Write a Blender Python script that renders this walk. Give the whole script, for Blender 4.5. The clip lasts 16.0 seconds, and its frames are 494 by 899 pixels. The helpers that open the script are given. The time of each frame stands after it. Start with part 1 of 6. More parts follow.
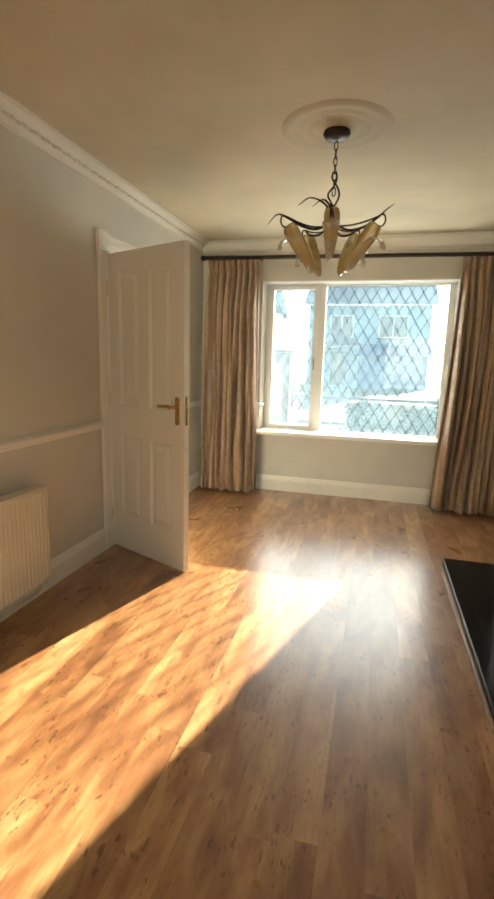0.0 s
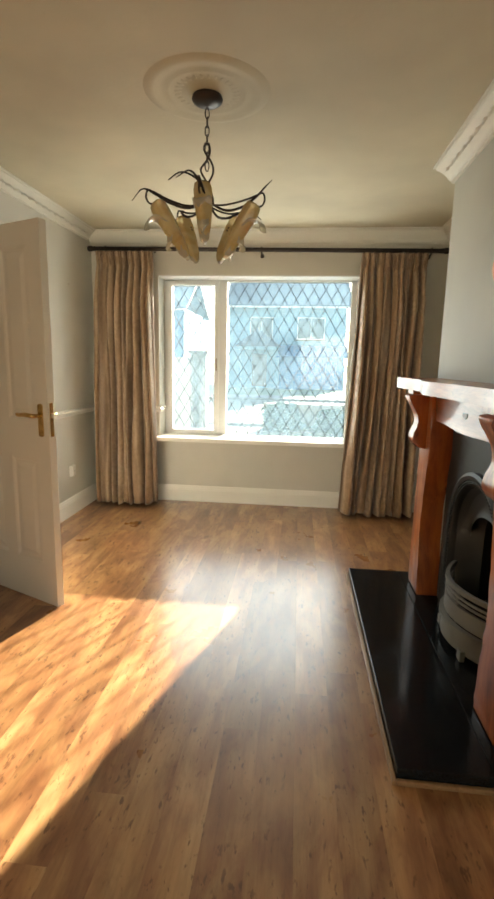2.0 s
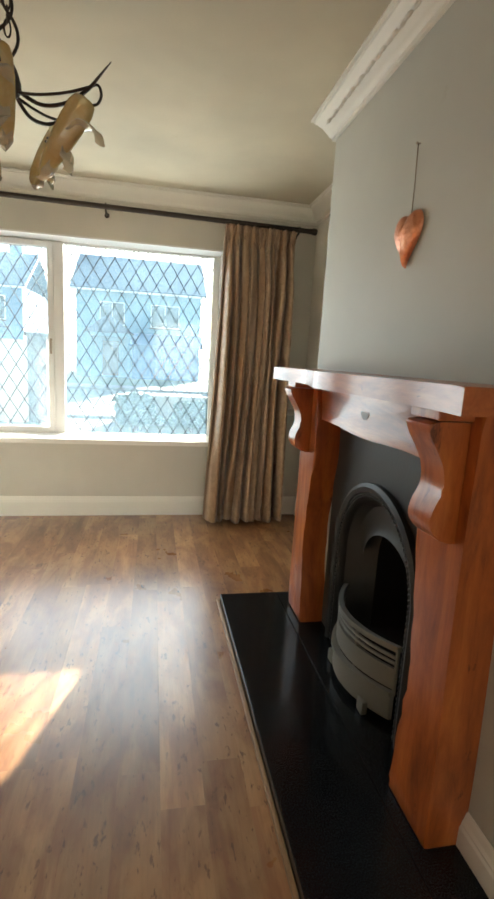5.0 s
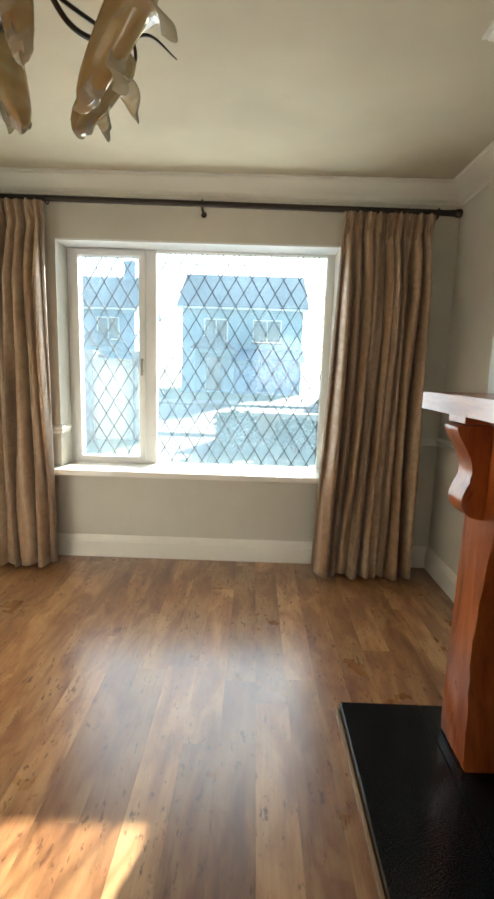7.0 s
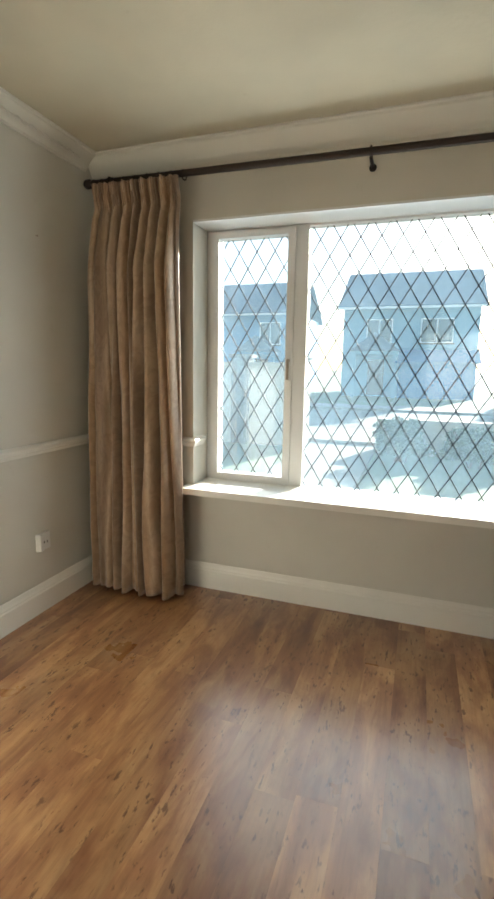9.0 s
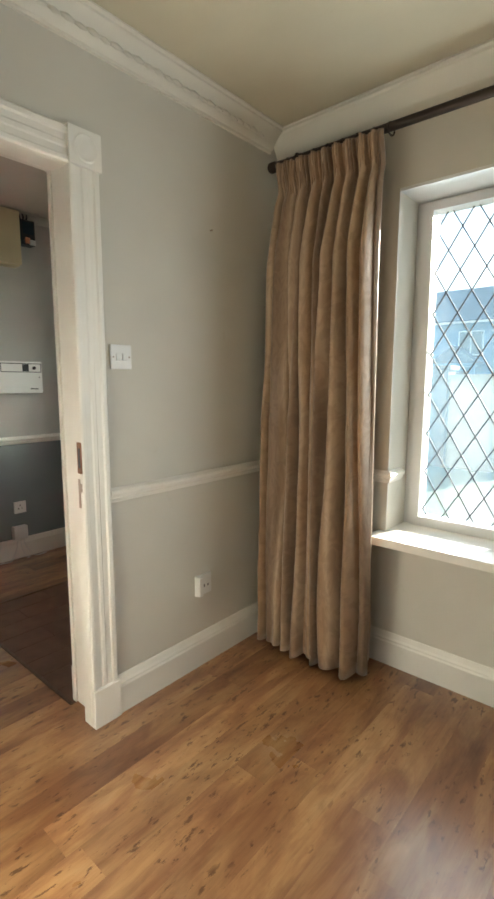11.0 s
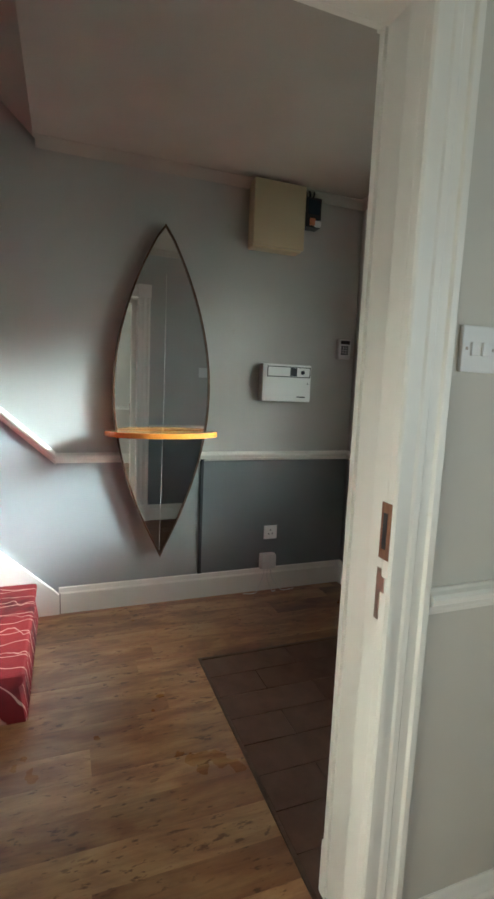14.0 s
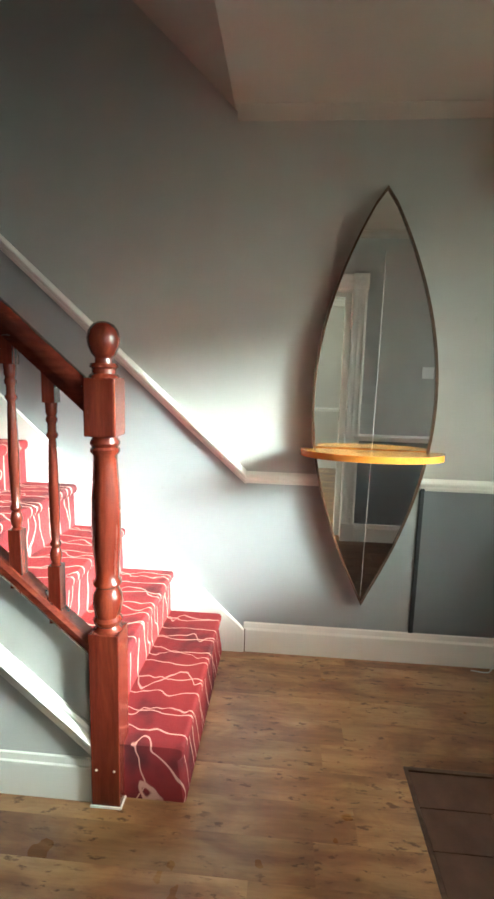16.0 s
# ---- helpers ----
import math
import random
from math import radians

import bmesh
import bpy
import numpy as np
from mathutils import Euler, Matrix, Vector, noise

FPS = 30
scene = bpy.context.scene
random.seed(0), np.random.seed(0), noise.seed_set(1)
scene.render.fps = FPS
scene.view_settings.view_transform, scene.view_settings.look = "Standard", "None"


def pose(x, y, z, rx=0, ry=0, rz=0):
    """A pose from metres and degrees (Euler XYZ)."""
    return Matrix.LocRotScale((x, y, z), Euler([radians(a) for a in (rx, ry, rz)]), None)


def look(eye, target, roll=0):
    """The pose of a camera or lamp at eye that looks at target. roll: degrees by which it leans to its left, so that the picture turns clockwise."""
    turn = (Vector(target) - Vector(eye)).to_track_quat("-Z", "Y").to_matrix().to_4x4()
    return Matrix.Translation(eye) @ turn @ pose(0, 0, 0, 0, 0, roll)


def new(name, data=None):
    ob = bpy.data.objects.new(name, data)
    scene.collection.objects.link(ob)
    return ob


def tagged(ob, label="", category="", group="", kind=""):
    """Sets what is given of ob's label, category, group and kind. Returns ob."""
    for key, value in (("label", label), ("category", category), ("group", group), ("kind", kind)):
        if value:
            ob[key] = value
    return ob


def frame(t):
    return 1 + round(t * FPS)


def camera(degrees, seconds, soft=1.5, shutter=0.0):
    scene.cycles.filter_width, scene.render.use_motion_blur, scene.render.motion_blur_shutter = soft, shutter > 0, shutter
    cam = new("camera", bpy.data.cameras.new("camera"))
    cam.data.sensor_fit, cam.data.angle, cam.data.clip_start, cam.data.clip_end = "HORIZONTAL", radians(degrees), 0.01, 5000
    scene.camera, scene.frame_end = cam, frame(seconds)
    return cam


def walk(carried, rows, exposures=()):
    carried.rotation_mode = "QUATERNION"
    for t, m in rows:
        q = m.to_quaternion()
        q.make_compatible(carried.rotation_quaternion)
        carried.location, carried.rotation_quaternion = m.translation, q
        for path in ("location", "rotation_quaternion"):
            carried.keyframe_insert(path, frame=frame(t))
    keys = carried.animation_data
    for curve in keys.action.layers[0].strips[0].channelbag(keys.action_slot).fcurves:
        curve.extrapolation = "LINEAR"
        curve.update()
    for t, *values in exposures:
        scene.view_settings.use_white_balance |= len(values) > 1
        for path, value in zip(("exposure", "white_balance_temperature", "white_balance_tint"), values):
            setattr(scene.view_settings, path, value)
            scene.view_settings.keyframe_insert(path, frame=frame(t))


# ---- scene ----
cam = camera(54.0, 16.0, soft=2.8)
PATH = [
    (0, (0.064, 0.203, 1.321), (-0.43, 2.106, 0.955), 1.6),
    (0.5, (0.089, 0.297, 1.326), (-0.322, 2.22, 0.957), 1.5),
    (1, (0.132, 0.422, 1.323), (-0.245, 2.353, 0.961), 1.2),
    (1.5, (0.191, 0.507, 1.319), (-0.155, 2.444, 0.961), 1.0),
    (2, (0.224, 0.564, 1.311), (0.022, 2.523, 0.96), 1.2),
    (2.5, (0.211, 0.654, 1.301), (0.216, 2.625, 0.959), 2.0),
    (3, (0.178, 0.757, 1.283), (0.389, 2.716, 0.945), 2.6),
    (3.5, (0.167, 0.802, 1.267), (0.524, 2.739, 0.92), 3.1),
    (3.7, (0.173, 0.829, 1.263), (0.567, 2.757, 0.906), 3.2),
    (5.8, (0.219, 1.418, 1.298), (0.58, 3.352, 0.932), 3.4),
    (6, (0.21, 1.483, 1.303), (0.528, 3.426, 0.95), 3.3),
    (6.5, (0.182, 1.62, 1.303), (0.347, 3.584, 0.965), 2.5),
    (7, (0.213, 1.816, 1.309), (0.19, 3.788, 0.977), 1.8),
    (7.5, (0.248, 1.979, 1.313), (0.053, 3.936, 0.948), 1.5),
    (8, (0.206, 2.123, 1.306), (-0.132, 4.059, 0.935), 1.6),
    (8.2, (0.184, 2.193, 1.302), (-0.212, 4.118, 0.939), 1.5),
    (10.3, (0.047, 2.857, 1.286), (-1.077, 4.485, 0.992), 0.3),
    (10.5, (0.005, 2.893, 1.282), (-1.19, 4.469, 0.987), 0.2),
    (11, (-0.149, 2.981, 1.288), (-1.447, 4.477, 1.009), 0.1),
    (11.5, (-0.261, 3.03, 1.292), (-1.678, 4.414, 1.018), 0.2),
    (12, (-0.38, 3.109, 1.291), (-1.923, 4.353, 1.021), 0.4),
    (12.5, (-0.512, 3.211, 1.285), (-2.209, 4.236, 1.019), 1.2),
    (13, (-0.63, 3.249, 1.278), (-2.42, 4.103, 1.006), 1.5),
    (13.5, (-0.795, 3.256, 1.284), (-2.619, 4.029, 1.02), 1.9),
    (14, (-0.931, 3.284, 1.286), (-2.785, 3.986, 1.026), 2.4),
    (14.5, (-1.088, 3.357, 1.278), (-3.016, 3.835, 1.03), 2.4),
    (15, (-1.187, 3.392, 1.305), (-3.15, 3.667, 1.036), 2.2),
    (15.5, (-1.314, 3.405, 1.313), (-3.292, 3.485, 1.027), 1.9),
    (15.8, (-1.403, 3.407, 1.322), (-3.377, 3.348, 1.029), 1.7),
    (16, (-1.453, 3.410, 1.331), (-3.424, 3.255, 1.03), 1.6),
]
EXPOSURE = [(0.0, 2.93, 7400, 5), (1.5, 2.88, 7350, 5), (3.5, 2.86, 6800, 5), (6.0, 2.92, 6500, 5), (6.5, 2.84, 6550, 5), (8.0, 2.46, 6300, 5), (10.5, 2.22, 6850, 7), (11.0, 2.55, 6450, 5), (11.5, 2.50, 6450, 5), (12.0, 2.95, 6150, 4), (12.5, 2.98, 6000, 3), (13.0, 2.44, 5950, 2), (13.5, 2.14, 5800, 0), (14.0, 2.12, 5750, -1), (14.5, 2.32, 5750, -1), (15.0, 2.62, 5900, -3), (16.0, 2.72, 6200, -3)]
walk(cam, [(t, look(eye, target, roll)) for t, eye, target, roll in PATH], EXPOSURE)

# ---- light ----
SUN_WAY = Vector((-0.286, -0.909, -0.303)).normalized()     # the way the sunlight travels
world = bpy.data.worlds.new("sky")
scene.world = world
world.use_nodes = True
wn = world.node_tree
sky = wn.nodes.new("ShaderNodeTexSky")
sky.sky_type, sky.sun_disc = "NISHITA", False
sky.sun_elevation, sky.sun_rotation = radians(17.6), radians(17.5)
wn.nodes["Background"].inputs["Strength"].default_value = 0.052
wn.links.new(sky.outputs[0], wn.nodes["Background"].inputs["Color"])
sun = new("sun", bpy.data.lights.new("sun", "SUN"))
sun.data.energy, sun.data.angle, sun.data.color = 5.0, radians(0.6), (1.0, 0.94, 0.84)
sun.matrix_world = look((0, 0, 0), SUN_WAY)


def opening_light(name, place, way, wide, high, watts, color, spread):
    lamp = new(name, bpy.data.lights.new(name, "AREA"))
    lamp.data.shape, lamp.data.size, lamp.data.size_y = "RECTANGLE", wide, high
    lamp.data.energy, lamp.data.color, lamp.data.spread = watts, color, radians(spread)
    lamp.matrix_world = look(place, Vector(place) + Vector(way))
    return lamp


# sky light through the living room window, and sunlight scattered by the frosted front door light
opening_light("window_daylight", (-0.17, 5.03, 1.36), (0, -1, 0), 1.66, 1.34, 2.6, (0.90, 0.96, 1.0), 170)
# unseen rear lamp, added as fill for the door and left wall
opening_light("rear_daylight", (0.75, -1.74, 1.35), (0, 1, 0), 1.0, 1.2, 2.0, (1.0, 0.95, 0.86), 170)
opening_light("door_daylight", (-2.63, 4.94, 1.36), SUN_WAY, 1.14, 1.04, 4.6, (0.92, 1.0, 0.98), 17)
opening_light("door_skylight", (-2.59, 5.06, 1.42), (0, -1, 0), 1.14, 1.02, 0.19, (0.97, 1.0, 0.95), 170)

# ---- plan ----
LEFT, RIGHT, FRONT, BACK = -1.675, 1.43, 4.985, -1.70     # living room faces
HALL_SIDE, HALL, HALL_FRONT, HALL_BACK = -1.835, -3.66, 5.02, 0.70
TOP = 2.43
BREAST, BR0, BR1 = 1.040, 1.890, 3.565                       # chimney breast
DOOR0, DOOR1, DOORTOP = 3.145, 3.853, 1.972                   # doorway in the left wall
WX0, WX1, WZ0, WZ1, WY = -1.06, 0.715, 0.585, 2.07, 5.215   # window opening and the glass's plane


# ---- materials ----
def shader(name, rough=0.5, metal=0.0, color=(0.5, 0.5, 0.5), **more):
    m = bpy.data.materials.new(name)
    m.use_nodes = True
    b = m.node_tree.nodes["Principled BSDF"]
    b.inputs["Base Color"].default_value = (*color, 1)
    b.inputs["Roughness"].default_value, b.inputs["Metallic"].default_value = rough, metal
    for key, value in more.items():
        b.inputs[key.replace("_", " ")].default_value = value
    return m, m.node_tree, b


def node(tree, kind, **values):
    n = tree.nodes.new(kind)
    for key, value in values.items():
        n.inputs[key].default_value = value
    return n


def coords(tree, scale=(1, 1, 1), scatter=False, source="Object"):
    tc = tree.nodes.new("ShaderNodeTexCoord")
    mp = tree.nodes.new("ShaderNodeMapping")
    mp.inputs["Scale"].default_value = scale
    tree.links.new(tc.outputs[source], mp.inputs["Vector"])
    if scatter:
        info = tree.nodes.new("ShaderNodeObjectInfo")
        mul = tree.nodes.new("ShaderNodeVectorMath")
        mul.operation = "SCALE"
        mul.inputs[0].default_value = (37.0, 61.0, 17.0)
        tree.links.new(info.outputs["Random"], mul.inputs["Scale"])
        tree.links.new(mul.outputs[0], mp.inputs["Location"])
    return mp.outputs[0]


def noise_tex(tree, vector, scale, detail=4.0, rough=0.6, distortion=0.0):
    n = tree.nodes.new("ShaderNodeTexNoise")
    n.inputs["Scale"].default_value, n.inputs["Detail"].default_value = scale, detail
    n.inputs["Roughness"].default_value, n.inputs["Distortion"].default_value = rough, distortion
    tree.links.new(vector, n.inputs["Vector"])
    return n.outputs["Fac"]


def ramp(tree, fac, *stops):
    r = tree.nodes.new("ShaderNodeValToRGB")
    while len(r.color_ramp.elements) < len(stops):
        r.color_ramp.elements.new(0.5)
    for e, (at, c) in zip(r.color_ramp.elements, stops):
        e.position, e.color = at, (*c, 1) if len(c) == 3 else c
    tree.links.new(fac, r.inputs[0])
    return r.outputs[0]


def mix(tree, fac, a, b, blend="MIX"):
    n = tree.nodes.new("ShaderNodeMix")
    n.data_type, n.blend_type = "RGBA", blend
    for value, slot in ((fac, 0), (a, 6), (b, 7)):
        if isinstance(value, (int, float)):
            n.inputs[slot].default_value = value
        elif isinstance(value, tuple):
            n.inputs[slot].default_value = (*value, 1)
        else:
            tree.links.new(value, n.inputs[slot])
    return n.outputs[2]


def relief(tree, b, height, strength, distance=0.002):
    n = tree.nodes.new("ShaderNodeBump")
    n.inputs["Strength"].default_value, n.inputs["Distance"].default_value = strength, distance
    tree.links.new(height, n.inputs["Height"])
    tree.links.new(n.outputs[0], b.inputs["Normal"])


def paint(name, color, rough=0.55, grain=140.0, bump=0.12, vary=0.06):
    """Painted surface: slow drift of tone, roller grain and a few scuffs."""
    m, t, b = shader(name, rough)
    v = coords(t)
    slow = noise_tex(t, v, 1.3, 3)
    fine = noise_tex(t, v, grain, 3)
    dark = tuple(c * (1 - vary) for c in color)
    light = tuple(min(1, c * (1 + vary)) for c in color)
    base = ramp(t, slow, (0.3, dark), (0.7, light))
    scuff = ramp(t, noise_tex(t, v, 9, 6, 0.75), (0.28, (0.86, 0.84, 0.8)), (0.36, (1, 1, 1)))
    t.links.new(mix(t, 0.5, base, scuff, "MULTIPLY"), b.inputs["Base Color"])
    relief(t, b, fine, bump)
    return m


def wood(name, dark, mid, light, rough, axis, stretch=14.0, scale=2.2, bump=0.1, scatter=False, knots=True, coat=0.0, tone=0.0):
    """Grained timber; axis is the way of the grain."""
    m, t, b = shader(name, rough)
    b.inputs["Coat Weight"].default_value, b.inputs["Coat Roughness"].default_value = coat, 0.12
    sc = [stretch, stretch, stretch]
    sc[axis] = 1.0
    v = coords(t, tuple(sc), scatter)
    streak = noise_tex(t, v, scale, 7, 0.68, 0.6)
    fine = noise_tex(t, v, scale * 7, 3, 0.6)
    base = ramp(t, streak, (0.25, dark), (0.5, mid), (0.75, light))
    base = mix(t, 0.35, base, ramp(t, fine, (0.3, (0.62, 0.58, 0.55)), (0.65, (1, 1, 1))), "MULTIPLY")
    if knots:
        kn = coords(t, tuple(2.6 if i == axis else 6.0 for i in range(3)), scatter)
        spot = ramp(t, noise_tex(t, kn, 1.9, 5, 0.7, 0.3), (0.30, (0.20, 0.14, 0.10)), (0.37, (1, 1, 1)))
        base = mix(t, 0.85, base, spot, "MULTIPLY")
    if tone:
        info = t.nodes.new("ShaderNodeObjectInfo")
        base = mix(t, 1.0, base, ramp(t, info.outputs["Random"], (0.0, (1 - tone, 1 - tone * 1.1, 1 - tone * 1.2)), (1.0, (1 + tone, 1 + tone, 1 + tone))), "MULTIPLY")
    t.links.new(base, b.inputs["Base Color"])
    rr = ramp(t, streak, (0.2, (rough * 1.25,) * 3), (0.8, (rough * 0.8,) * 3))
    t.links.new(rr, b.inputs["Roughness"])
    relief(t, b, fine, bump, 0.001)
    return m


M_WALL = paint("greige_wall_paint", (0.62, 0.597, 0.535), 0.6)
# grey-green hue of the breast, darkened to carry the shade on that wall
M_BREAST = paint("grey_green_shaded_paint", (0.485, 0.49, 0.45), 0.6)
M_HALLWALL = paint("pale_grey_wall_paint", (0.47, 0.465, 0.44), 0.6)
M_HALLDARK = paint("slate_grey_wall_paint", (0.185, 0.202, 0.213), 0.5)
# lighter copy of the slate paint, standing for its sunlit stretch
M_HALLMID = paint("lit_slate_wall_paint", (0.345, 0.362, 0.368), 0.55)
M_CEIL = paint("cream_ceiling_paint", (0.54, 0.49, 0.365), 0.8, 34.0, 0.55, 0.12)
M_HALLCEIL = paint("hall_ceiling_paint", (0.47, 0.435, 0.38), 0.8, 60.0, 0.4, 0.08)
M_WHITE = paint("white_gloss_paint", (0.81, 0.79, 0.735), 0.32, 60.0, 0.06, 0.03)
M_CORNICE = paint("cornice_paint", (0.70, 0.675, 0.60), 0.55, 38.0, 0.5, 0.04)
M_DOOR = paint("white_door_paint", (0.80, 0.78, 0.71), 0.30, 50.0, 0.05, 0.03)
M_UPVC = paint("white_window_plastic", (0.76, 0.77, 0.77), 0.28, 30.0, 0.02, 0.02)
M_PLASTIC = paint("white_plastic", (0.74, 0.74, 0.72), 0.3, 30.0, 0.02, 0.02)
M_CREAMBOX = paint("cream_metal_paint", (0.56, 0.47, 0.30), 0.45, 60.0, 0.05, 0.08)
M_RAD = paint("cream_radiator_enamel", (0.66, 0.60, 0.48), 0.3, 40.0, 0.03, 0.03)
M_BLACKPL = shader("black_plastic", 0.35, 0, (0.015, 0.015, 0.017))[0]
M_SLAB = paint("floor_underlay", (0.05, 0.03, 0.018), 0.8)
M_PINE = wood("orange_stained_pine", (0.13, 0.024, 0.006), (0.40, 0.096, 0.017), (0.56, 0.170, 0.036), 0.36, 2, 6.0, 2.2, 0.18, False, True, 0.35)
M_PINEY = wood("orange_stained_pine_along", (0.14, 0.028, 0.007), (0.37, 0.090, 0.017), (0.53, 0.160, 0.036), 0.32, 1, 6.0, 2.2, 0.16, False, True, 0.5)
M_MAHOG = wood("red_mahogany_stain", (0.070, 0.010, 0.006), (0.135, 0.020, 0.011), (0.215, 0.038, 0.017), 0.24, 2, 10.0, 2.5, 0.05, False, False, 0.5)
M_MAHOGY = wood("red_mahogany_rail", (0.060, 0.009, 0.006), (0.115, 0.017, 0.010), (0.18, 0.032, 0.015), 0.24, 1, 10.0, 2.5, 0.05, False, False, 0.5)
M_SHELF = wood("honey_varnished_wood", (0.42, 0.13, 0.018), (0.56, 0.21, 0.030), (0.66, 0.29, 0.055), 0.22, 1, 9.0, 2.4, 0.05, False, False, 0.4)
M_BEAD = wood("beading_strip", (0.22, 0.12, 0.05), (0.34, 0.20, 0.09), (0.44, 0.28, 0.14), 0.4, 1, 10.0, 2.4, 0.05, False, False)
M_DARKBEAD = wood("dark_beading_strip", (0.06, 0.03, 0.015), (0.10, 0.05, 0.026), (0.16, 0.085, 0.045), 0.4, 1, 10.0, 2.4, 0.05, False, False)
M_BRONZE = shader("dark_bronze", 0.42, 0.7, (0.045, 0.034, 0.028))[0]
M_IRON = paint("blacked_cast_iron", (0.013, 0.0145, 0.016), 0.5, 90.0, 0.35, 0.25)
M_GRATE = paint("worn_grey_iron", (0.15, 0.145, 0.13), 0.5, 70.0, 0.4, 0.3)
M_SOOT = paint("soot", (0.008, 0.008, 0.008), 0.95, 60, 0.3, 0.2)
M_LEAD = shader("lead_strip", 0.8, 0.0, (0.04, 0.043, 0.048))[0]
M_STEEL = shader("tarnished_steel", 0.38, 0.9, (0.42, 0.36, 0.30))[0]
M_STRING = paint("brown_cord", (0.20, 0.15, 0.10), 0.9)
M_PLASTERHOLE = wood("bare_chiselled_wood", (0.12, 0.05, 0.03), (0.22, 0.10, 0.06), (0.32, 0.17, 0.1), 0.8, 2, 8.0, 6.0, 0.3, False, False)


def make_brass():
    m, t, b = shader("aged_brass", 0.22, 1.0, (0.62, 0.43, 0.17))
    t.links.new(ramp(t, noise_tex(t, coords(t), 60, 4), (0.3, (0.42, 0.27, 0.10)), (0.6, (0.68, 0.48, 0.20))), b.inputs["Base Color"])
    return m


def make_copper():
    m, t, b = shader("hammered_copper", 0.36, 1.0, (0.80, 0.33, 0.18))
    v = t.nodes.new("ShaderNodeTexVoronoi")
    v.inputs["Scale"].default_value = 78
    t.links.new(coords(t), v.inputs["Vector"])
    relief(t, b, v.outputs["Distance"], 0.45, 0.004)
    t.links.new(ramp(t, noise_tex(t, coords(t), 30, 3), (0.3, (0.62, 0.22, 0.12)), (0.7, (0.86, 0.42, 0.26))), b.inputs["Base Color"])
    return m


def make_granite():
    m, t, b = shader("polished_black_granite", 0.10, 0.0, Specular_IOR_Level=0.3)
    v = coords(t)
    t.links.new(ramp(t, noise_tex(t, v, 260, 3), (0.45, (0.006, 0.007, 0.008)), (0.75, (0.022, 0.025, 0.028))), b.inputs["Base Color"])
    t.links.new(ramp(t, noise_tex(t, v, 5, 5), (0.3, (0.09,) * 3), (0.75, (0.24,) * 3)), b.inputs["Roughness"])
    return m


def make_glass():
    """Clear pane with a thin dust film, blued and strengthened as glare haze."""
    m = bpy.data.materials.new("hazy_window_glass")
    m.use_nodes = True
    t = m.node_tree
    out = t.nodes["Material Output"]
    clear = t.nodes.new("ShaderNodeBsdfTransparent")
    clear.inputs[0].default_value = (0.93, 0.96, 0.98, 1)
    gloss = node(t, "ShaderNodeBsdfGlossy", Roughness=0.03)
    film = t.nodes.new("ShaderNodeBsdfTranslucent")
    film.inputs[0].default_value = (0.50, 0.76, 1.0, 1)
    a, c = t.nodes.new("ShaderNodeMixShader"), t.nodes.new("ShaderNodeMixShader")
    fr = node(t, "ShaderNodeFresnel", IOR=1.45)
    t.links.new(fr.outputs[0], a.inputs[0])
    t.links.new(clear.outputs[0], a.inputs[1])
    t.links.new(gloss.outputs[0], a.inputs[2])
    dust_haze = ramp(t, noise_tex(t, coords(t), 2.2, 5), (0.3, (0.026,) * 3), (0.75, (0.062,) * 3))
    t.links.new(dust_haze, c.inputs[0])
    t.links.new(a.outputs[0], c.inputs[1])
    t.links.new(film.outputs[0], c.inputs[2])
    t.links.new(c.outputs[0], out.inputs[0])
    return m


def make_mirror():
    m, t, b = shader("silvered_mirror", 0.015, 1.0, (0.80, 0.83, 0.83))
    return m


def make_shade_glass():
    m, t, b = shader("amber_marbled_glass", 0.22, 0.0)
    v = coords(t)
    t.links.new(ramp(t, noise_tex(t, v, 11, 4, 0.6, 1.2), (0.3, (0.66, 0.47, 0.19)), (0.55, (0.74, 0.58, 0.30)), (0.75, (0.80, 0.69, 0.45))), b.inputs["Base Color"])
    b.inputs["Subsurface Weight"].default_value = 0.35
    b.inputs["Subsurface Radius"].default_value = (0.03, 0.02, 0.01)
    b.inputs["Coat Weight"].default_value = 0.4
    b.inputs["Transmission Weight"].default_value = 0.35
    return m


def make_clear_lip():
    m, t, b = shader("clear_glass_lip", 0.10, 0.0, (0.90, 0.84, 0.68))
    b.inputs["Transmission Weight"].default_value = 0.6
    relief(t, b, noise_tex(t, coords(t), 45, 3), 0.6, 0.004)
    return m


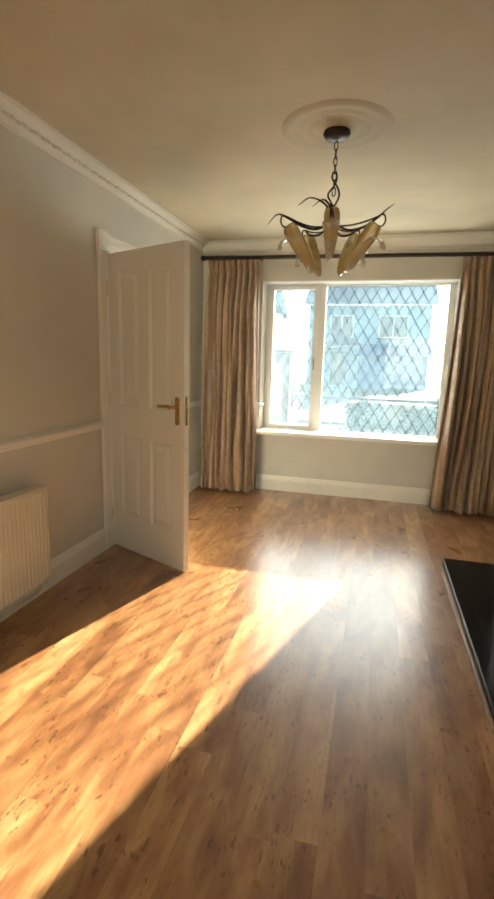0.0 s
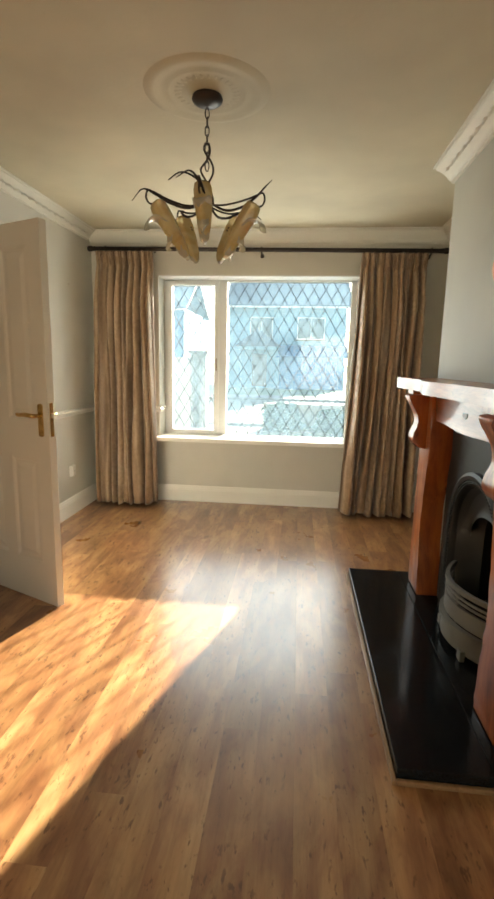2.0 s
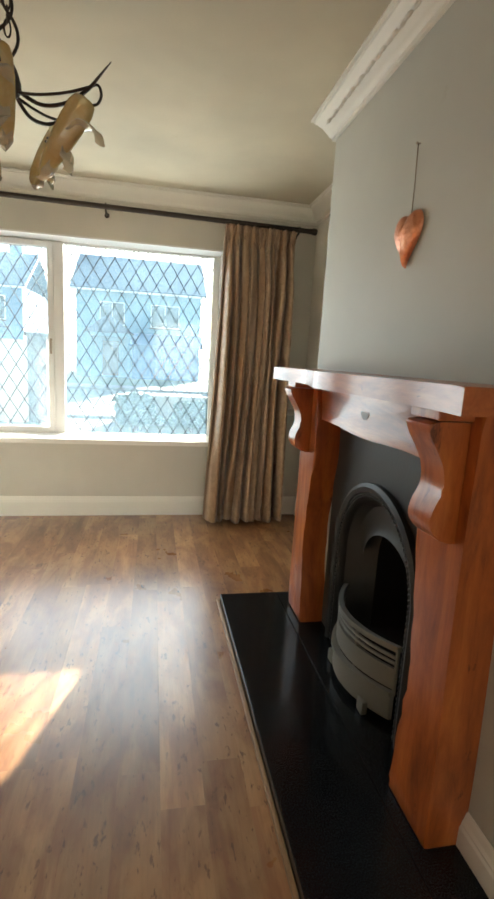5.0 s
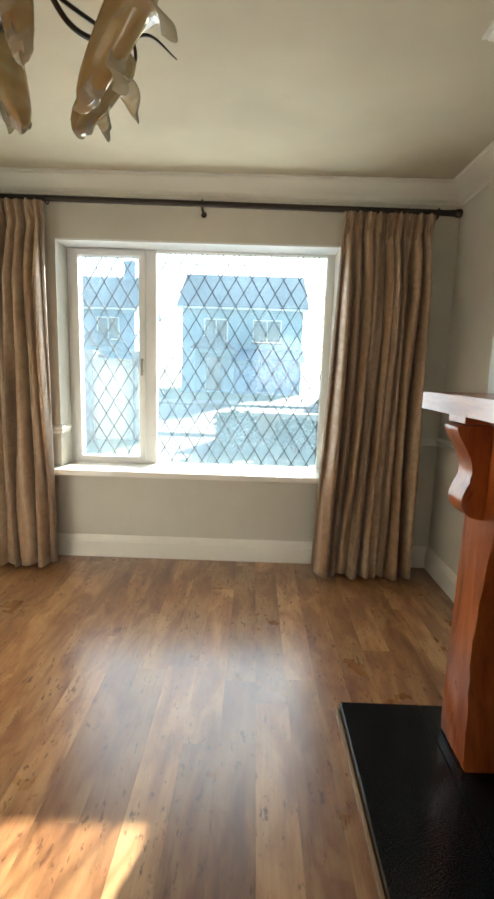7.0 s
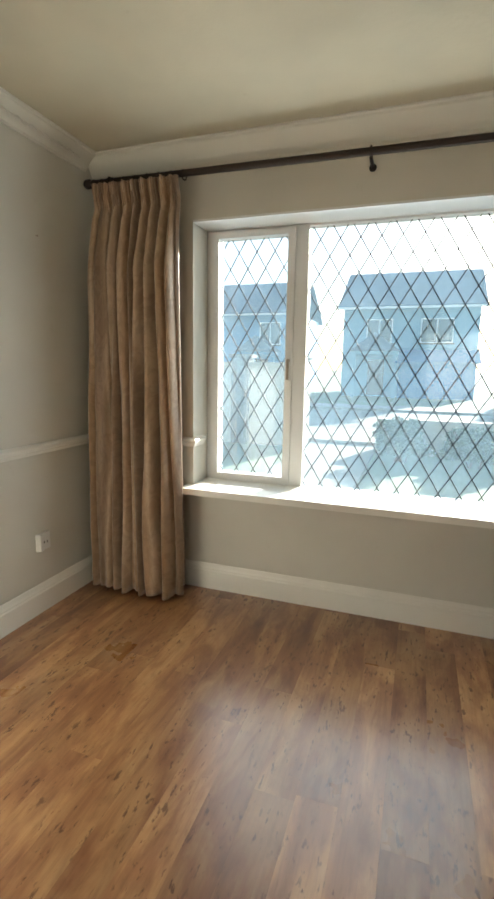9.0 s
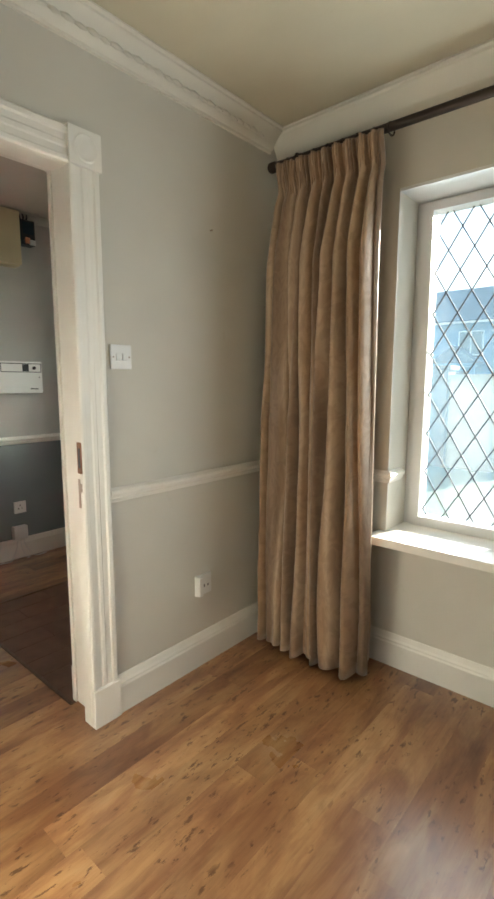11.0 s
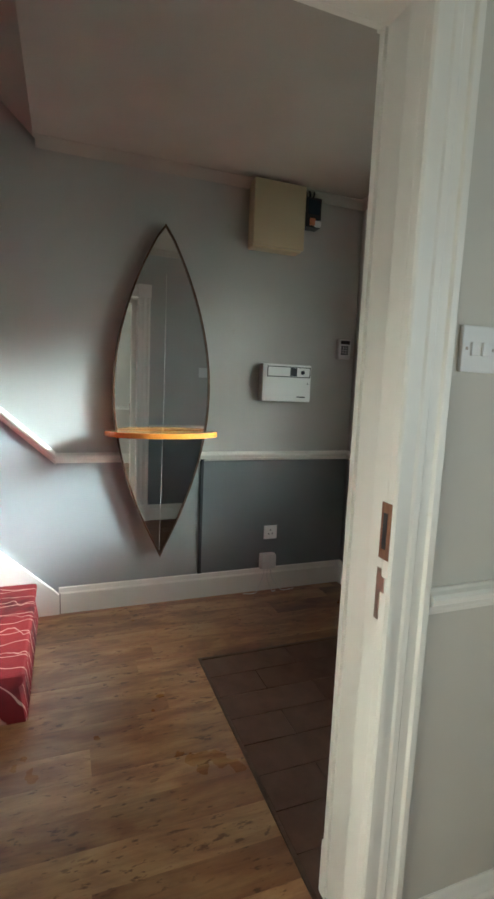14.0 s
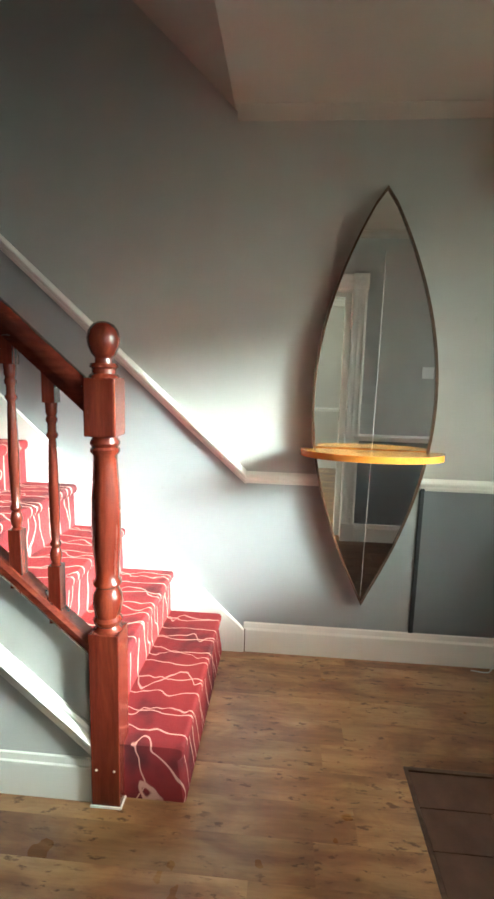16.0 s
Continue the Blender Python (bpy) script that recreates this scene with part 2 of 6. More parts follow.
def make_curtain():
    m = bpy.data.materials.new("patterned_satin_curtain")
    m.use_nodes = True
    t = m.node_tree
    b = t.nodes["Principled BSDF"]
    uv = coords(t, (1, 1, 1), False, "UV")
    wave = t.nodes.new("ShaderNodeTexWave")
    wave.wave_type, wave.bands_direction = "BANDS", "X"
    wave.inputs["Scale"].default_value, wave.inputs["Distortion"].default_value = 1.1, 1.5
    t.links.new(uv, wave.inputs["Vector"])
    stripe = ramp(t, wave.outputs["Fac"], (0.10, (0.25, 0.165, 0.105)), (0.40, (0.41, 0.282, 0.185)), (0.62, (0.52, 0.385, 0.265)), (0.90, (0.38, 0.245, 0.145)))
    leaf = noise_tex(t, coords(t, (21, 9, 1), False, "UV"), 1.0, 2, 0.45, 2.4)
    base = mix(t, 0.38, stripe, ramp(t, leaf, (0.44, (0.78, 0.73, 0.66)), (0.54, (1.14, 1.11, 1.03))), "MULTIPLY")
    t.links.new(base, b.inputs["Base Color"])
    t.links.new(ramp(t, leaf, (0.45, (0.55,) * 3), (0.53, (0.34,) * 3)), b.inputs["Roughness"])
    b.inputs["Sheen Weight"].default_value = 0.25
    weave = noise_tex(t, coords(t, (420, 420, 1), False, "UV"), 1.0, 2)
    relief(t, b, weave, 0.15, 0.001)
    thin = t.nodes.new("ShaderNodeBsdfTranslucent")
    t.links.new(base, thin.inputs[0])
    ms = t.nodes.new("ShaderNodeMixShader")
    ms.inputs[0].default_value = 0.16
    t.links.new(b.outputs[0], ms.inputs[1])
    t.links.new(thin.outputs[0], ms.inputs[2])
    t.links.new(ms.outputs[0], t.nodes["Material Output"].inputs[0])
    return m


def make_carpet():
    """Crimson pile with pale wandering contour lines across the stair."""
    m, t, b = shader("crimson_carpet", 0.95, 0.0)
    v = coords(t)
    sep = t.nodes.new("ShaderNodeSeparateXYZ")
    t.links.new(v, sep.inputs[0])

    def calc(op, a, c):
        n = t.nodes.new("ShaderNodeMath")
        n.operation = op
        for i, value in enumerate((a, c)):
            if isinstance(value, (int, float)):
                n.inputs[i].default_value = value
            else:
                t.links.new(value, n.inputs[i])
        return n.outputs[0]
    run = sep.outputs["X"]
    lines = None
    for k, (freq, sway, seed) in enumerate(((11.0, 1.5, 2.0), (6.3, 1.9, 1.5))):
        sway_n = noise_tex(t, coords(t, (1.3, 1.7 + k, 1.3 + k)), seed * 1.5, 2, 0.5, 0.4)
        f = calc("FRACT", calc("ADD", calc("MULTIPLY", run, freq), calc("MULTIPLY", sway_n, sway)), 0.0)
        d = calc("ABSOLUTE", calc("SUBTRACT", f, 0.5), 0.0)
        line = ramp(t, d, (0.020 if k == 0 else 0.013, (1, 1, 1)), (0.040 if k == 0 else 0.026, (0, 0, 0)))
        lines = line if lines is None else mix(t, 1.0, lines, line, "LIGHTEN")
    pile = noise_tex(t, v, 320, 2)
    red = ramp(t, noise_tex(t, v, 3.2, 3), (0.36, (0.085, 0.004, 0.008)), (0.46, (0.225, 0.011, 0.016)), (0.7, (0.30, 0.018, 0.021)))
    base = mix(t, lines, red, (0.66, 0.36, 0.30))
    t.links.new(mix(t, 0.4, base, ramp(t, pile, (0.3, (0.55, 0.55, 0.55)), (0.7, (1.1, 1.1, 1.1))), "MULTIPLY"), b.inputs["Base Color"])
    relief(t, b, pile, 0.8, 0.004)
    return m


def make_tile():
    m, t, b = shader("brown_mat_tile", 0.5)
    v = coords(t, (5, 5, 5), True)
    t.links.new(ramp(t, noise_tex(t, v, 2.0, 5), (0.3, (0.085, 0.036, 0.020)), (0.7, (0.140, 0.066, 0.038))), b.inputs["Base Color"])
    relief(t, b, noise_tex(t, v, 40, 3), 0.2, 0.001)
    return m


def ground_cover(name, a, c, rough=0.9, scale=1.0):
    m, t, b = shader(name, rough)
    v = coords(t)
    big = ramp(t, noise_tex(t, v, 0.5 * scale, 5), (0.35, a), (0.65, c))
    t.links.new(mix(t, 0.4, big, ramp(t, noise_tex(t, v, 26 * scale, 4), (0.3, (0.6,) * 3), (0.7, (1.15,) * 3)), "MULTIPLY"), b.inputs["Base Color"])
    relief(t, b, noise_tex(t, v, 18 * scale, 4), 0.5, 0.02)
    return m


def make_floor():
    """Oak-effect laminate: boards printed with blotches, fine grain and short dark flecks."""
    m, t, b = shader("laminate_plank", 0.26)
    v = coords(t, (6.0, 1.7, 1.0), True)
    blotch = noise_tex(t, v, 1.5, 5, 0.55, 0.5)
    base = ramp(t, blotch, (0.28, (0.225, 0.098, 0.042)), (0.44, (0.315, 0.145, 0.062)), (0.55, (0.420, 0.224, 0.096)), (0.74, (0.505, 0.308, 0.148)))
    cloud = noise_tex(t, coords(t, (13.0, 5.0, 1.0), True), 1.0, 4, 0.60, 0.6)
    base = mix(t, 0.55, base, ramp(t, cloud, (0.34, (0.66, 0.58, 0.52)), (0.52, (1.04, 1.03, 1.0))), "MULTIPLY")
    streak = noise_tex(t, coords(t, (48.0, 2.6, 1.0), True), 1.6, 6, 0.68, 0.5)
    base = mix(t, 0.34, base, ramp(t, streak, (0.32, (0.52, 0.43, 0.36)), (0.56, (1.05, 1.03, 1.0))), "MULTIPLY")
    fleck = noise_tex(t, coords(t, (62.0, 21.0, 1.0), True), 1.0, 3, 0.60, 0.25)
    patch = noise_tex(t, coords(t, (5.0, 2.2, 1.0), True), 1.4, 3)
    both = mix(t, 1.0, ramp(t, fleck, (0.335, (1, 1, 1)), (0.41, (0, 0, 0))), ramp(t, patch, (0.41, (0, 0, 0)), (0.50, (1, 1, 1))), "MULTIPLY")
    base = mix(t, mix(t, 0.80, (0.0, 0.0, 0.0), both), base, (0.105, 0.040, 0.014))
    info = t.nodes.new("ShaderNodeObjectInfo")
    base = mix(t, 1.0, base, ramp(t, info.outputs["Random"], (0.0, (0.74, 0.68, 0.64)), (0.6, (1.0, 1.0, 1.0)), (1.0, (1.22, 1.25, 1.28))), "MULTIPLY")
    t.links.new(base, b.inputs["Base Color"])
    t.links.new(ramp(t, noise_tex(t, coords(t, (3, 3, 1), True), 1.0, 4), (0.3, (0.27,) * 3), (0.7, (0.36,) * 3)), b.inputs["Roughness"])
    b.inputs["Coat Weight"].default_value, b.inputs["Coat Roughness"].default_value = 1.0, 0.25
    relief(t, b, streak, 0.02, 0.001)
    return m


M_FLOOR = make_floor()
M_BRASS, M_COPPER, M_GRANITE, M_GLASS, M_MIRROR = make_brass(), make_copper(), make_granite(), make_glass(), make_mirror()
M_SHADE, M_LIP, M_CURTAIN, M_CARPET, M_TILE = make_shade_glass(), make_clear_lip(), make_curtain(), make_carpet(), make_tile()
M_ROAD = ground_cover("asphalt", (0.045, 0.045, 0.048), (0.065, 0.065, 0.066))
M_PAVE = ground_cover("concrete_paving", (0.13, 0.12, 0.10), (0.19, 0.175, 0.15))
M_GRASS = ground_cover("lawn", (0.05, 0.085, 0.025), (0.09, 0.12, 0.04))
M_LEAF = ground_cover("hedge_leaf", (0.035, 0.06, 0.02), (0.08, 0.11, 0.04), 0.7, 6)
# slate and render below carry the blue of shade and haze in their tint
M_SLATE = ground_cover("blue_shade_slate", (0.06, 0.095, 0.14), (0.09, 0.13, 0.19), 0.6, 3)
M_RENDER = ground_cover("blue_shade_render", (0.13, 0.27, 0.43), (0.18, 0.33, 0.50), 0.85, 1)
M_PALE = ground_cover("pale_blue_shade_render", (0.19, 0.36, 0.46), (0.24, 0.42, 0.52), 0.85, 1)
# deep blue stands for the shade on a lower storey
M_LOWSHADE = ground_cover("deep_blue_shade", (0.012, 0.11, 0.27), (0.02, 0.14, 0.32), 0.7, 1)
M_CREAM = ground_cover("cream_render", (0.42, 0.38, 0.30), (0.50, 0.46, 0.37), 0.85, 1)
M_PANE = shader("dark_far_pane", 0.08, 0.0, (0.03, 0.045, 0.06))[0]


# ---- building helpers ----
ORIGIN = {}


def thing(name, label, category, base=(0, 0, 0), group="", kind=""):
    ob = new(name)
    ob.location = base
    ORIGIN[ob.name] = Vector(base)
    return tagged(ob, label, category, group, kind)


def part(name, bm, material, parent=None, label="", smooth=False, at=None):
    """Link a bmesh (world coordinates) as one mesh object under a thing or under a part."""
    me = bm
    if isinstance(bm, bmesh.types.BMesh):
        bmesh.ops.recalc_face_normals(bm, faces=bm.faces)
        me = bpy.data.meshes.new(name)
        bm.to_mesh(me)
        bm.free()
        if smooth:
            me.polygons.foreach_set("use_smooth", [True] * len(me.polygons))
            me.set_sharp_from_angle(angle=radians(42))
        for mat in material if isinstance(material, (list, tuple)) else (material,):
            me.materials.append(mat)
    ob = new(name, me)
    if at is not None:
        ob.matrix_basis = at if isinstance(at, Matrix) else Matrix.Translation(at)
    if parent is not None:
        ob.parent = parent
        if parent.name in ORIGIN:
            ob.matrix_parent_inverse = Matrix.Translation(-ORIGIN[parent.name])
    if label:
        ob["label"] = label
    return ob


def structure(name, bm, material, label, category, smooth=False):
    return tagged(part(name, bm, material, None, "", smooth), label, category, "", "structure")


def boxes(*dims, bevel=0.0):
    bm = bmesh.new()
    for x0, x1, y0, y1, z0, z1 in dims:
        m = Matrix.Translation(((x0 + x1) / 2, (y0 + y1) / 2, (z0 + z1) / 2)) @ Matrix.Diagonal((abs(x1 - x0), abs(y1 - y0), abs(z1 - z0), 1))
        bmesh.ops.create_cube(bm, size=1.0, matrix=m)
    if bevel:
        bmesh.ops.bevel(bm, geom=bm.edges[:], offset=bevel, segments=2, affect="EDGES", profile=0.6)
    return bm


def lathe(profile, seg=24, m=Matrix.Identity(4), bm=None):
    """Turn (radius, z) about z, then place by m."""
    bm = bm or bmesh.new()
    rings = []
    for r, z in profile:
        if r < 1e-5:
            rings.append([bm.verts.new(m @ Vector((0, 0, z)))])
        else:
            rings.append([bm.verts.new(m @ Vector((r * math.cos(2 * math.pi * i / seg), r * math.sin(2 * math.pi * i / seg), z))) for i in range(seg)])
    for a, b in zip(rings, rings[1:]):
        for i in range(seg):
            j = (i + 1) % seg
            quad = [a[i % len(a)], a[j % len(a)], b[j % len(b)], b[i % len(b)]]
            quad = [q for k, q in enumerate(quad) if q not in quad[:k]]
            if len(quad) > 2:
                bm.faces.new(quad)
    return bm


def tube(points, radius, seg=8, bm=None, closed=False):
    """Round bar along points; radius may be a list."""
    bm = bm or bmesh.new()
    pts = [Vector(p) for p in points]
    n = len(pts)
    radii = radius if isinstance(radius, (list, tuple)) else [radius] * n
    side = None
    rings = []
    for i, p in enumerate(pts):
        way = (pts[(i + 1) % n] - pts[i - 1]) if closed else (pts[min(i + 1, n - 1)] - pts[max(i - 1, 0)])
        way.normalize()
        if side is None:
            side = way.orthogonal().normalized()
        side = (side - way * side.dot(way)).normalized()
        up = way.cross(side)
        rings.append([bm.verts.new(p + radii[i] * (side * math.cos(a) + up * math.sin(a))) for a in (2 * math.pi * k / seg for k in range(seg))])
    for a, b in zip(rings, rings[1:] + rings[:1] if closed else rings[1:]):
        for k in range(seg):
            bm.faces.new((a[k], a[(k + 1) % seg], b[(k + 1) % seg], b[k]))
    if not closed:
        bm.faces.new(rings[0][::-1])
        bm.faces.new(rings[-1])
    return bm


def smooth_line(points, steps=8):
    """Catmull-Rom through points."""
    p = [Vector(q) for q in points]
    p = [2 * p[0] - p[1]] + p + [2 * p[-1] - p[-2]]
    out = []
    for i in range(1, len(p) - 2):
        for k in range(steps):
            u = k / steps
            a, b, c, d = p[i - 1:i + 3]
            out.append(0.5 * ((2 * b) + (c - a) * u + (2 * a - 5 * b + 4 * c - d) * u * u + (3 * b - a - 3 * c + d) * u ** 3))
    return out + [p[-2]]


def moulding(path, profile, bm=None):
    """Profile of (out, z) swept along a level path of (x, y), mitred; out goes to the left of the way."""
    bm = bm or bmesh.new()
    p = [Vector(q) for q in path]
    sides = []
    for a, b in zip(p, p[1:]):
        w = (b - a).normalized()
        sides.append(Vector((-w.y, w.x)))
    rings = []
    for i, q in enumerate(p):
        if i == 0:
            off = sides[0]
        elif i == len(p) - 1:
            off = sides[-1]
        else:
            s = sides[i - 1] + sides[i]
            off = s / max(0.2, s.length_squared / 2)
        rings.append([bm.verts.new((q.x + off.x * o, q.y + off.y * o, z)) for o, z in profile])
    for a, b in zip(rings, rings[1:]):
        for k in range(len(profile)):
            j = (k + 1) % len(profile)
            bm.faces.new((a[k], a[j], b[j], b[k]))
    bm.faces.new(rings[0][::-1])
    bm.faces.new(rings[-1])
    return bm


def plate(outline, depth, m, bevel=0.0, seg=2):
    """Extrude a closed (u, v) outline by depth along w; m places (u, v, w)."""
    bm = bmesh.new()
    front = [bm.verts.new(m @ Vector((u, v, depth))) for u, v in outline]
    back = [bm.verts.new(m @ Vector((u, v, 0))) for u, v in outline]
    n = len(outline)
    f = bm.faces.new(front)
    bm.faces.new(back[::-1])
    for i in range(n):
        bm.faces.new((front[i], back[i], back[(i + 1) % n], front[(i + 1) % n]))
    if bevel:
        bmesh.ops.bevel(bm, geom=list(f.edges), offset=bevel, segments=seg, affect="EDGES", profile=0.6)
    return bm


def axes(origin, u, v, w):
    m = Matrix.Identity(4)
    for i, a in enumerate((u, v, w)):
        for k in range(3):
            m[k][i] = a[k]
    for k in range(3):
        m[k][3] = origin[k]
    return m


# ---- setting: walls, ceilings ----
H = 4.6   # height of the stair well
structure("wall_west", boxes((HALL_SIDE, LEFT, BACK, DOOR0 - 0.045, -0.1, TOP), (HALL_SIDE, LEFT, DOOR0 - 0.045, DOOR1 + 0.065, DOORTOP + 0.065, TOP), (HALL_SIDE, LEFT, DOOR1 + 0.065, HALL_FRONT + 0.25, -0.1, TOP)), M_WALL, "greige painted plaster wall with a doorway to the hall", "wall")
structure("wall_north", boxes((LEFT, WX0, FRONT, FRONT + 0.33, -0.1, TOP), (WX1, RIGHT + 0.2, FRONT, FRONT + 0.33, -0.1, TOP), (WX0, WX1, FRONT, FRONT + 0.33, -0.1, WZ0), (WX0, WX1, FRONT, FRONT + 0.33, WZ1, TOP)), M_WALL, "greige painted plaster wall round the leaded window", "wall")
structure("wall_east", boxes((RIGHT, RIGHT + 0.2, BACK, FRONT, -0.1, TOP)), M_WALL, "greige painted plaster wall beside the chimney breast", "wall")
# opening and pane in the south wall are added for the rear fill lamp
structure("wall_south", boxes((HALL_SIDE, 0.2, BACK - 0.2, BACK, -0.1, TOP), (1.3, RIGHT + 0.2, BACK - 0.2, BACK, -0.1, TOP), (0.2, 1.3, BACK - 0.2, BACK, -0.1, 0.7), (0.2, 1.3, BACK - 0.2, BACK, 2.0, TOP)), M_WALL, "plain greige painted plaster wall with an added opening for fill light", "wall")
structure("window_rear", boxes((0.2, 1.3, BACK - 0.12, BACK - 0.11, 0.7, 2.0)), bpy.data.materials["hazy_window_glass"], "unseen glass pane added at the back of the room for the fill lamp", "window")
structure("chimney_breast", boxes((BREAST, RIGHT, BR0, 2.38, -0.1, TOP), (BREAST, RIGHT, 3.09, BR1, -0.1, TOP), (BREAST, RIGHT, 2.38, 3.09, 0.80, TOP)), M_BREAST, "grey-green painted chimney breast, darkened for shade, with a fireplace opening", "wall")
structure("ceiling", boxes((HALL_SIDE, RIGHT + 0.2, BACK - 0.2, FRONT + 0.33, TOP, TOP + 0.15)), M_CEIL, "cream painted plaster ceiling", "ceiling")

# hall: slate below the dado, lightened left of the cover strip for sunlight
structure("wall_hall_west", boxes((HALL - 0.2, HALL, HALL_BACK, HALL_FRONT, -0.1, H)), M_HALLWALL, "pale grey painted hall wall above the dado", "wall")
structure("wall_hall_west_lower_1", boxes((HALL, HALL + 0.004, 4.036, HALL_FRONT, -0.1, 0.875)), M_HALLDARK, "slate grey painted plaster below the hall dado", "wall")
structure("wall_hall_west_lower_2", plate([(HALL_BACK, -0.1), (4.036, -0.1), (4.036, 0.875), (3.233, 0.875), (HALL_BACK, 0.875 + 0.912 * (3.233 - HALL_BACK))], 0.003, axes((HALL, 0, 0), (0, 1, 0), (0, 0, 1), (1, 0, 0))), M_HALLMID, "slate painted plaster below the stair dado, lightened for sunlight", "wall")
structure("wall_hall_north_lower", boxes((HALL + 0.004, HALL_SIDE - 0.012, HALL_FRONT - 0.004, HALL_FRONT, -0.1, 0.875)), M_HALLDARK, "slate grey painted plaster below the hall dado by the door", "wall")
DX0, DX1, DZ0, DZ1 = -3.20, -1.98, 0.88, 1.96
structure("wall_hall_north", boxes((HALL - 0.2, DX0, HALL_FRONT, HALL_FRONT + 0.25, -0.1, H), (DX1, HALL_SIDE, HALL_FRONT, HALL_FRONT + 0.25, -0.1, H), (DX0, DX1, HALL_FRONT, HALL_FRONT + 0.25, -0.1, DZ0), (DX0, DX1, HALL_FRONT, HALL_FRONT + 0.25, DZ1, H)), M_HALLWALL, "pale grey painted hall wall with a frosted light", "wall")
frost = shader("frosted_glass", 0.5, 0.0, (0.8, 0.85, 0.85), Transmission_Weight=0.9)[0]
structure("window_hall", boxes((DX0, DX1, HALL_FRONT + 0.235, HALL_FRONT + 0.245, DZ0, DZ1)), frost, "frosted glass light in the hall's front wall", "window")
structure("wall_hall_south", boxes((HALL - 0.2, HALL_SIDE, HALL_BACK - 0.2, HALL_BACK, -0.1, H)), M_HALLWALL, "plain pale grey wall behind the stairs", "wall")
# hall side skin of the dividing wall: slate below, pale above
structure("wall_hall_east", boxes((HALL_SIDE - 0.012, HALL_SIDE, HALL_BACK, DOOR0 - 0.045, 0.875, H), (HALL_SIDE - 0.012, HALL_SIDE, DOOR1 + 0.065, HALL_FRONT, 0.875, TOP + 0.1), (HALL_SIDE - 0.012, HALL_SIDE, DOOR0 - 0.045, DOOR1 + 0.065, DOORTOP + 0.065, TOP + 0.1)), M_HALLWALL, "pale grey painted plaster on the hall's side", "wall")
structure("wall_hall_east_lower", boxes((HALL_SIDE - 0.012, HALL_SIDE, HALL_BACK, DOOR0 - 0.045, -0.1, 0.875), (HALL_SIDE - 0.012, HALL_SIDE, DOOR1 + 0.065, HALL_FRONT, -0.1, 0.875)), M_HALLDARK, "slate grey painted plaster below the hall dado", "wall")
bm = boxes((HALL - 0.2, HALL_SIDE, 3.15, HALL_FRONT + 0.25, TOP, TOP + 0.15))
v = [bm.verts.new(p) for p in ((HALL - 0.2, 3.15, TOP), (HALL_SIDE, 3.15, TOP), (HALL_SIDE, 0.6, TOP + 2.43), (HALL - 0.2, 0.6, TOP + 2.43), (HALL - 0.2, 3.15, TOP + 0.15), (HALL_SIDE, 3.15, TOP + 0.15), (HALL_SIDE, 0.6, TOP + 2.58), (HALL - 0.2, 0.6, TOP + 2.58))]
for q in ((0, 1, 2, 3), (4, 5, 6, 7), (0, 1, 5, 4), (1, 2, 6, 5), (2, 3, 7, 6), (3, 0, 4, 7)):
    bm.faces.new([v[i] for i in q])
structure("ceiling_hall", bm, M_HALLCEIL, "flat hall ceiling rising in a slope above the stairs", "ceiling")

# ---- setting: trim ----
SKIRT = [(0, 0), (0.020, 0), (0.020, 0.108), (0.016, 0.116), (0.016, 0.122), (0.011, 0.132), (0.007, 0.146), (0.004, 0.152), (0, 0.152)]
DADO = [(0, 0.842), (0.008, 0.842), (0.012, 0.852), (0.018, 0.856), (0.018, 0.864), (0.026, 0.870), (0.028, 0.880), (0.022, 0.888), (0.012, 0.892), (0.008, 0.897), (0, 0.897)]
COVE = [(0, TOP - 0.088), (0.012, TOP - 0.088), (0.014, TOP - 0.078), (0.022, TOP - 0.074), (0.032, TOP - 0.058), (0.048, TOP - 0.038), (0.066, TOP - 0.022), (0.076, TOP - 0.016), (0.078, TOP - 0.008), (0.090, TOP - 0.006), (0.090, TOP), (0, TOP)]
A0, A1 = DOOR0 - 0.11, DOOR1 + 0.11    # outer edges of the architrave
living_a = [(LEFT, A0), (LEFT, BACK), (RIGHT, BACK), (RIGHT, BR0), (BREAST, BR0), (BREAST, 2.088)]
living_b = [(BREAST, 3.382), (BREAST, BR1), (RIGHT, BR1), (RIGHT, FRONT), (LEFT, FRONT), (LEFT, A1)]
for i, path in enumerate((living_a, living_b)):
    structure("baseboard_%d" % (i + 1), moulding(path, SKIRT), M_WHITE, "white gloss painted skirting board", "skirting board")
structure("trim_dado_1", moulding(living_a, DADO), M_WHITE, "white gloss painted dado rail", "dado rail")
structure("trim_dado_2", moulding([(BREAST, 3.382), (BREAST, BR1), (RIGHT, BR1), (RIGHT, FRONT), (WX1, FRONT), (WX1, FRONT + 0.12)], DADO), M_WHITE, "white gloss painted dado rail", "dado rail")
structure("trim_dado_3", moulding([(WX0, FRONT + 0.12), (WX0, FRONT), (LEFT, FRONT), (LEFT, A1)], DADO), M_WHITE, "white gloss painted dado rail", "dado rail")
loop = [(LEFT, FRONT - 0.09), (LEFT, BACK), (RIGHT, BACK)]
cornice = structure("trim_cornice", moulding(loop, COVE), M_CORNICE, "cream plaster cornice with an embossed leaf pattern", "cornice", True)
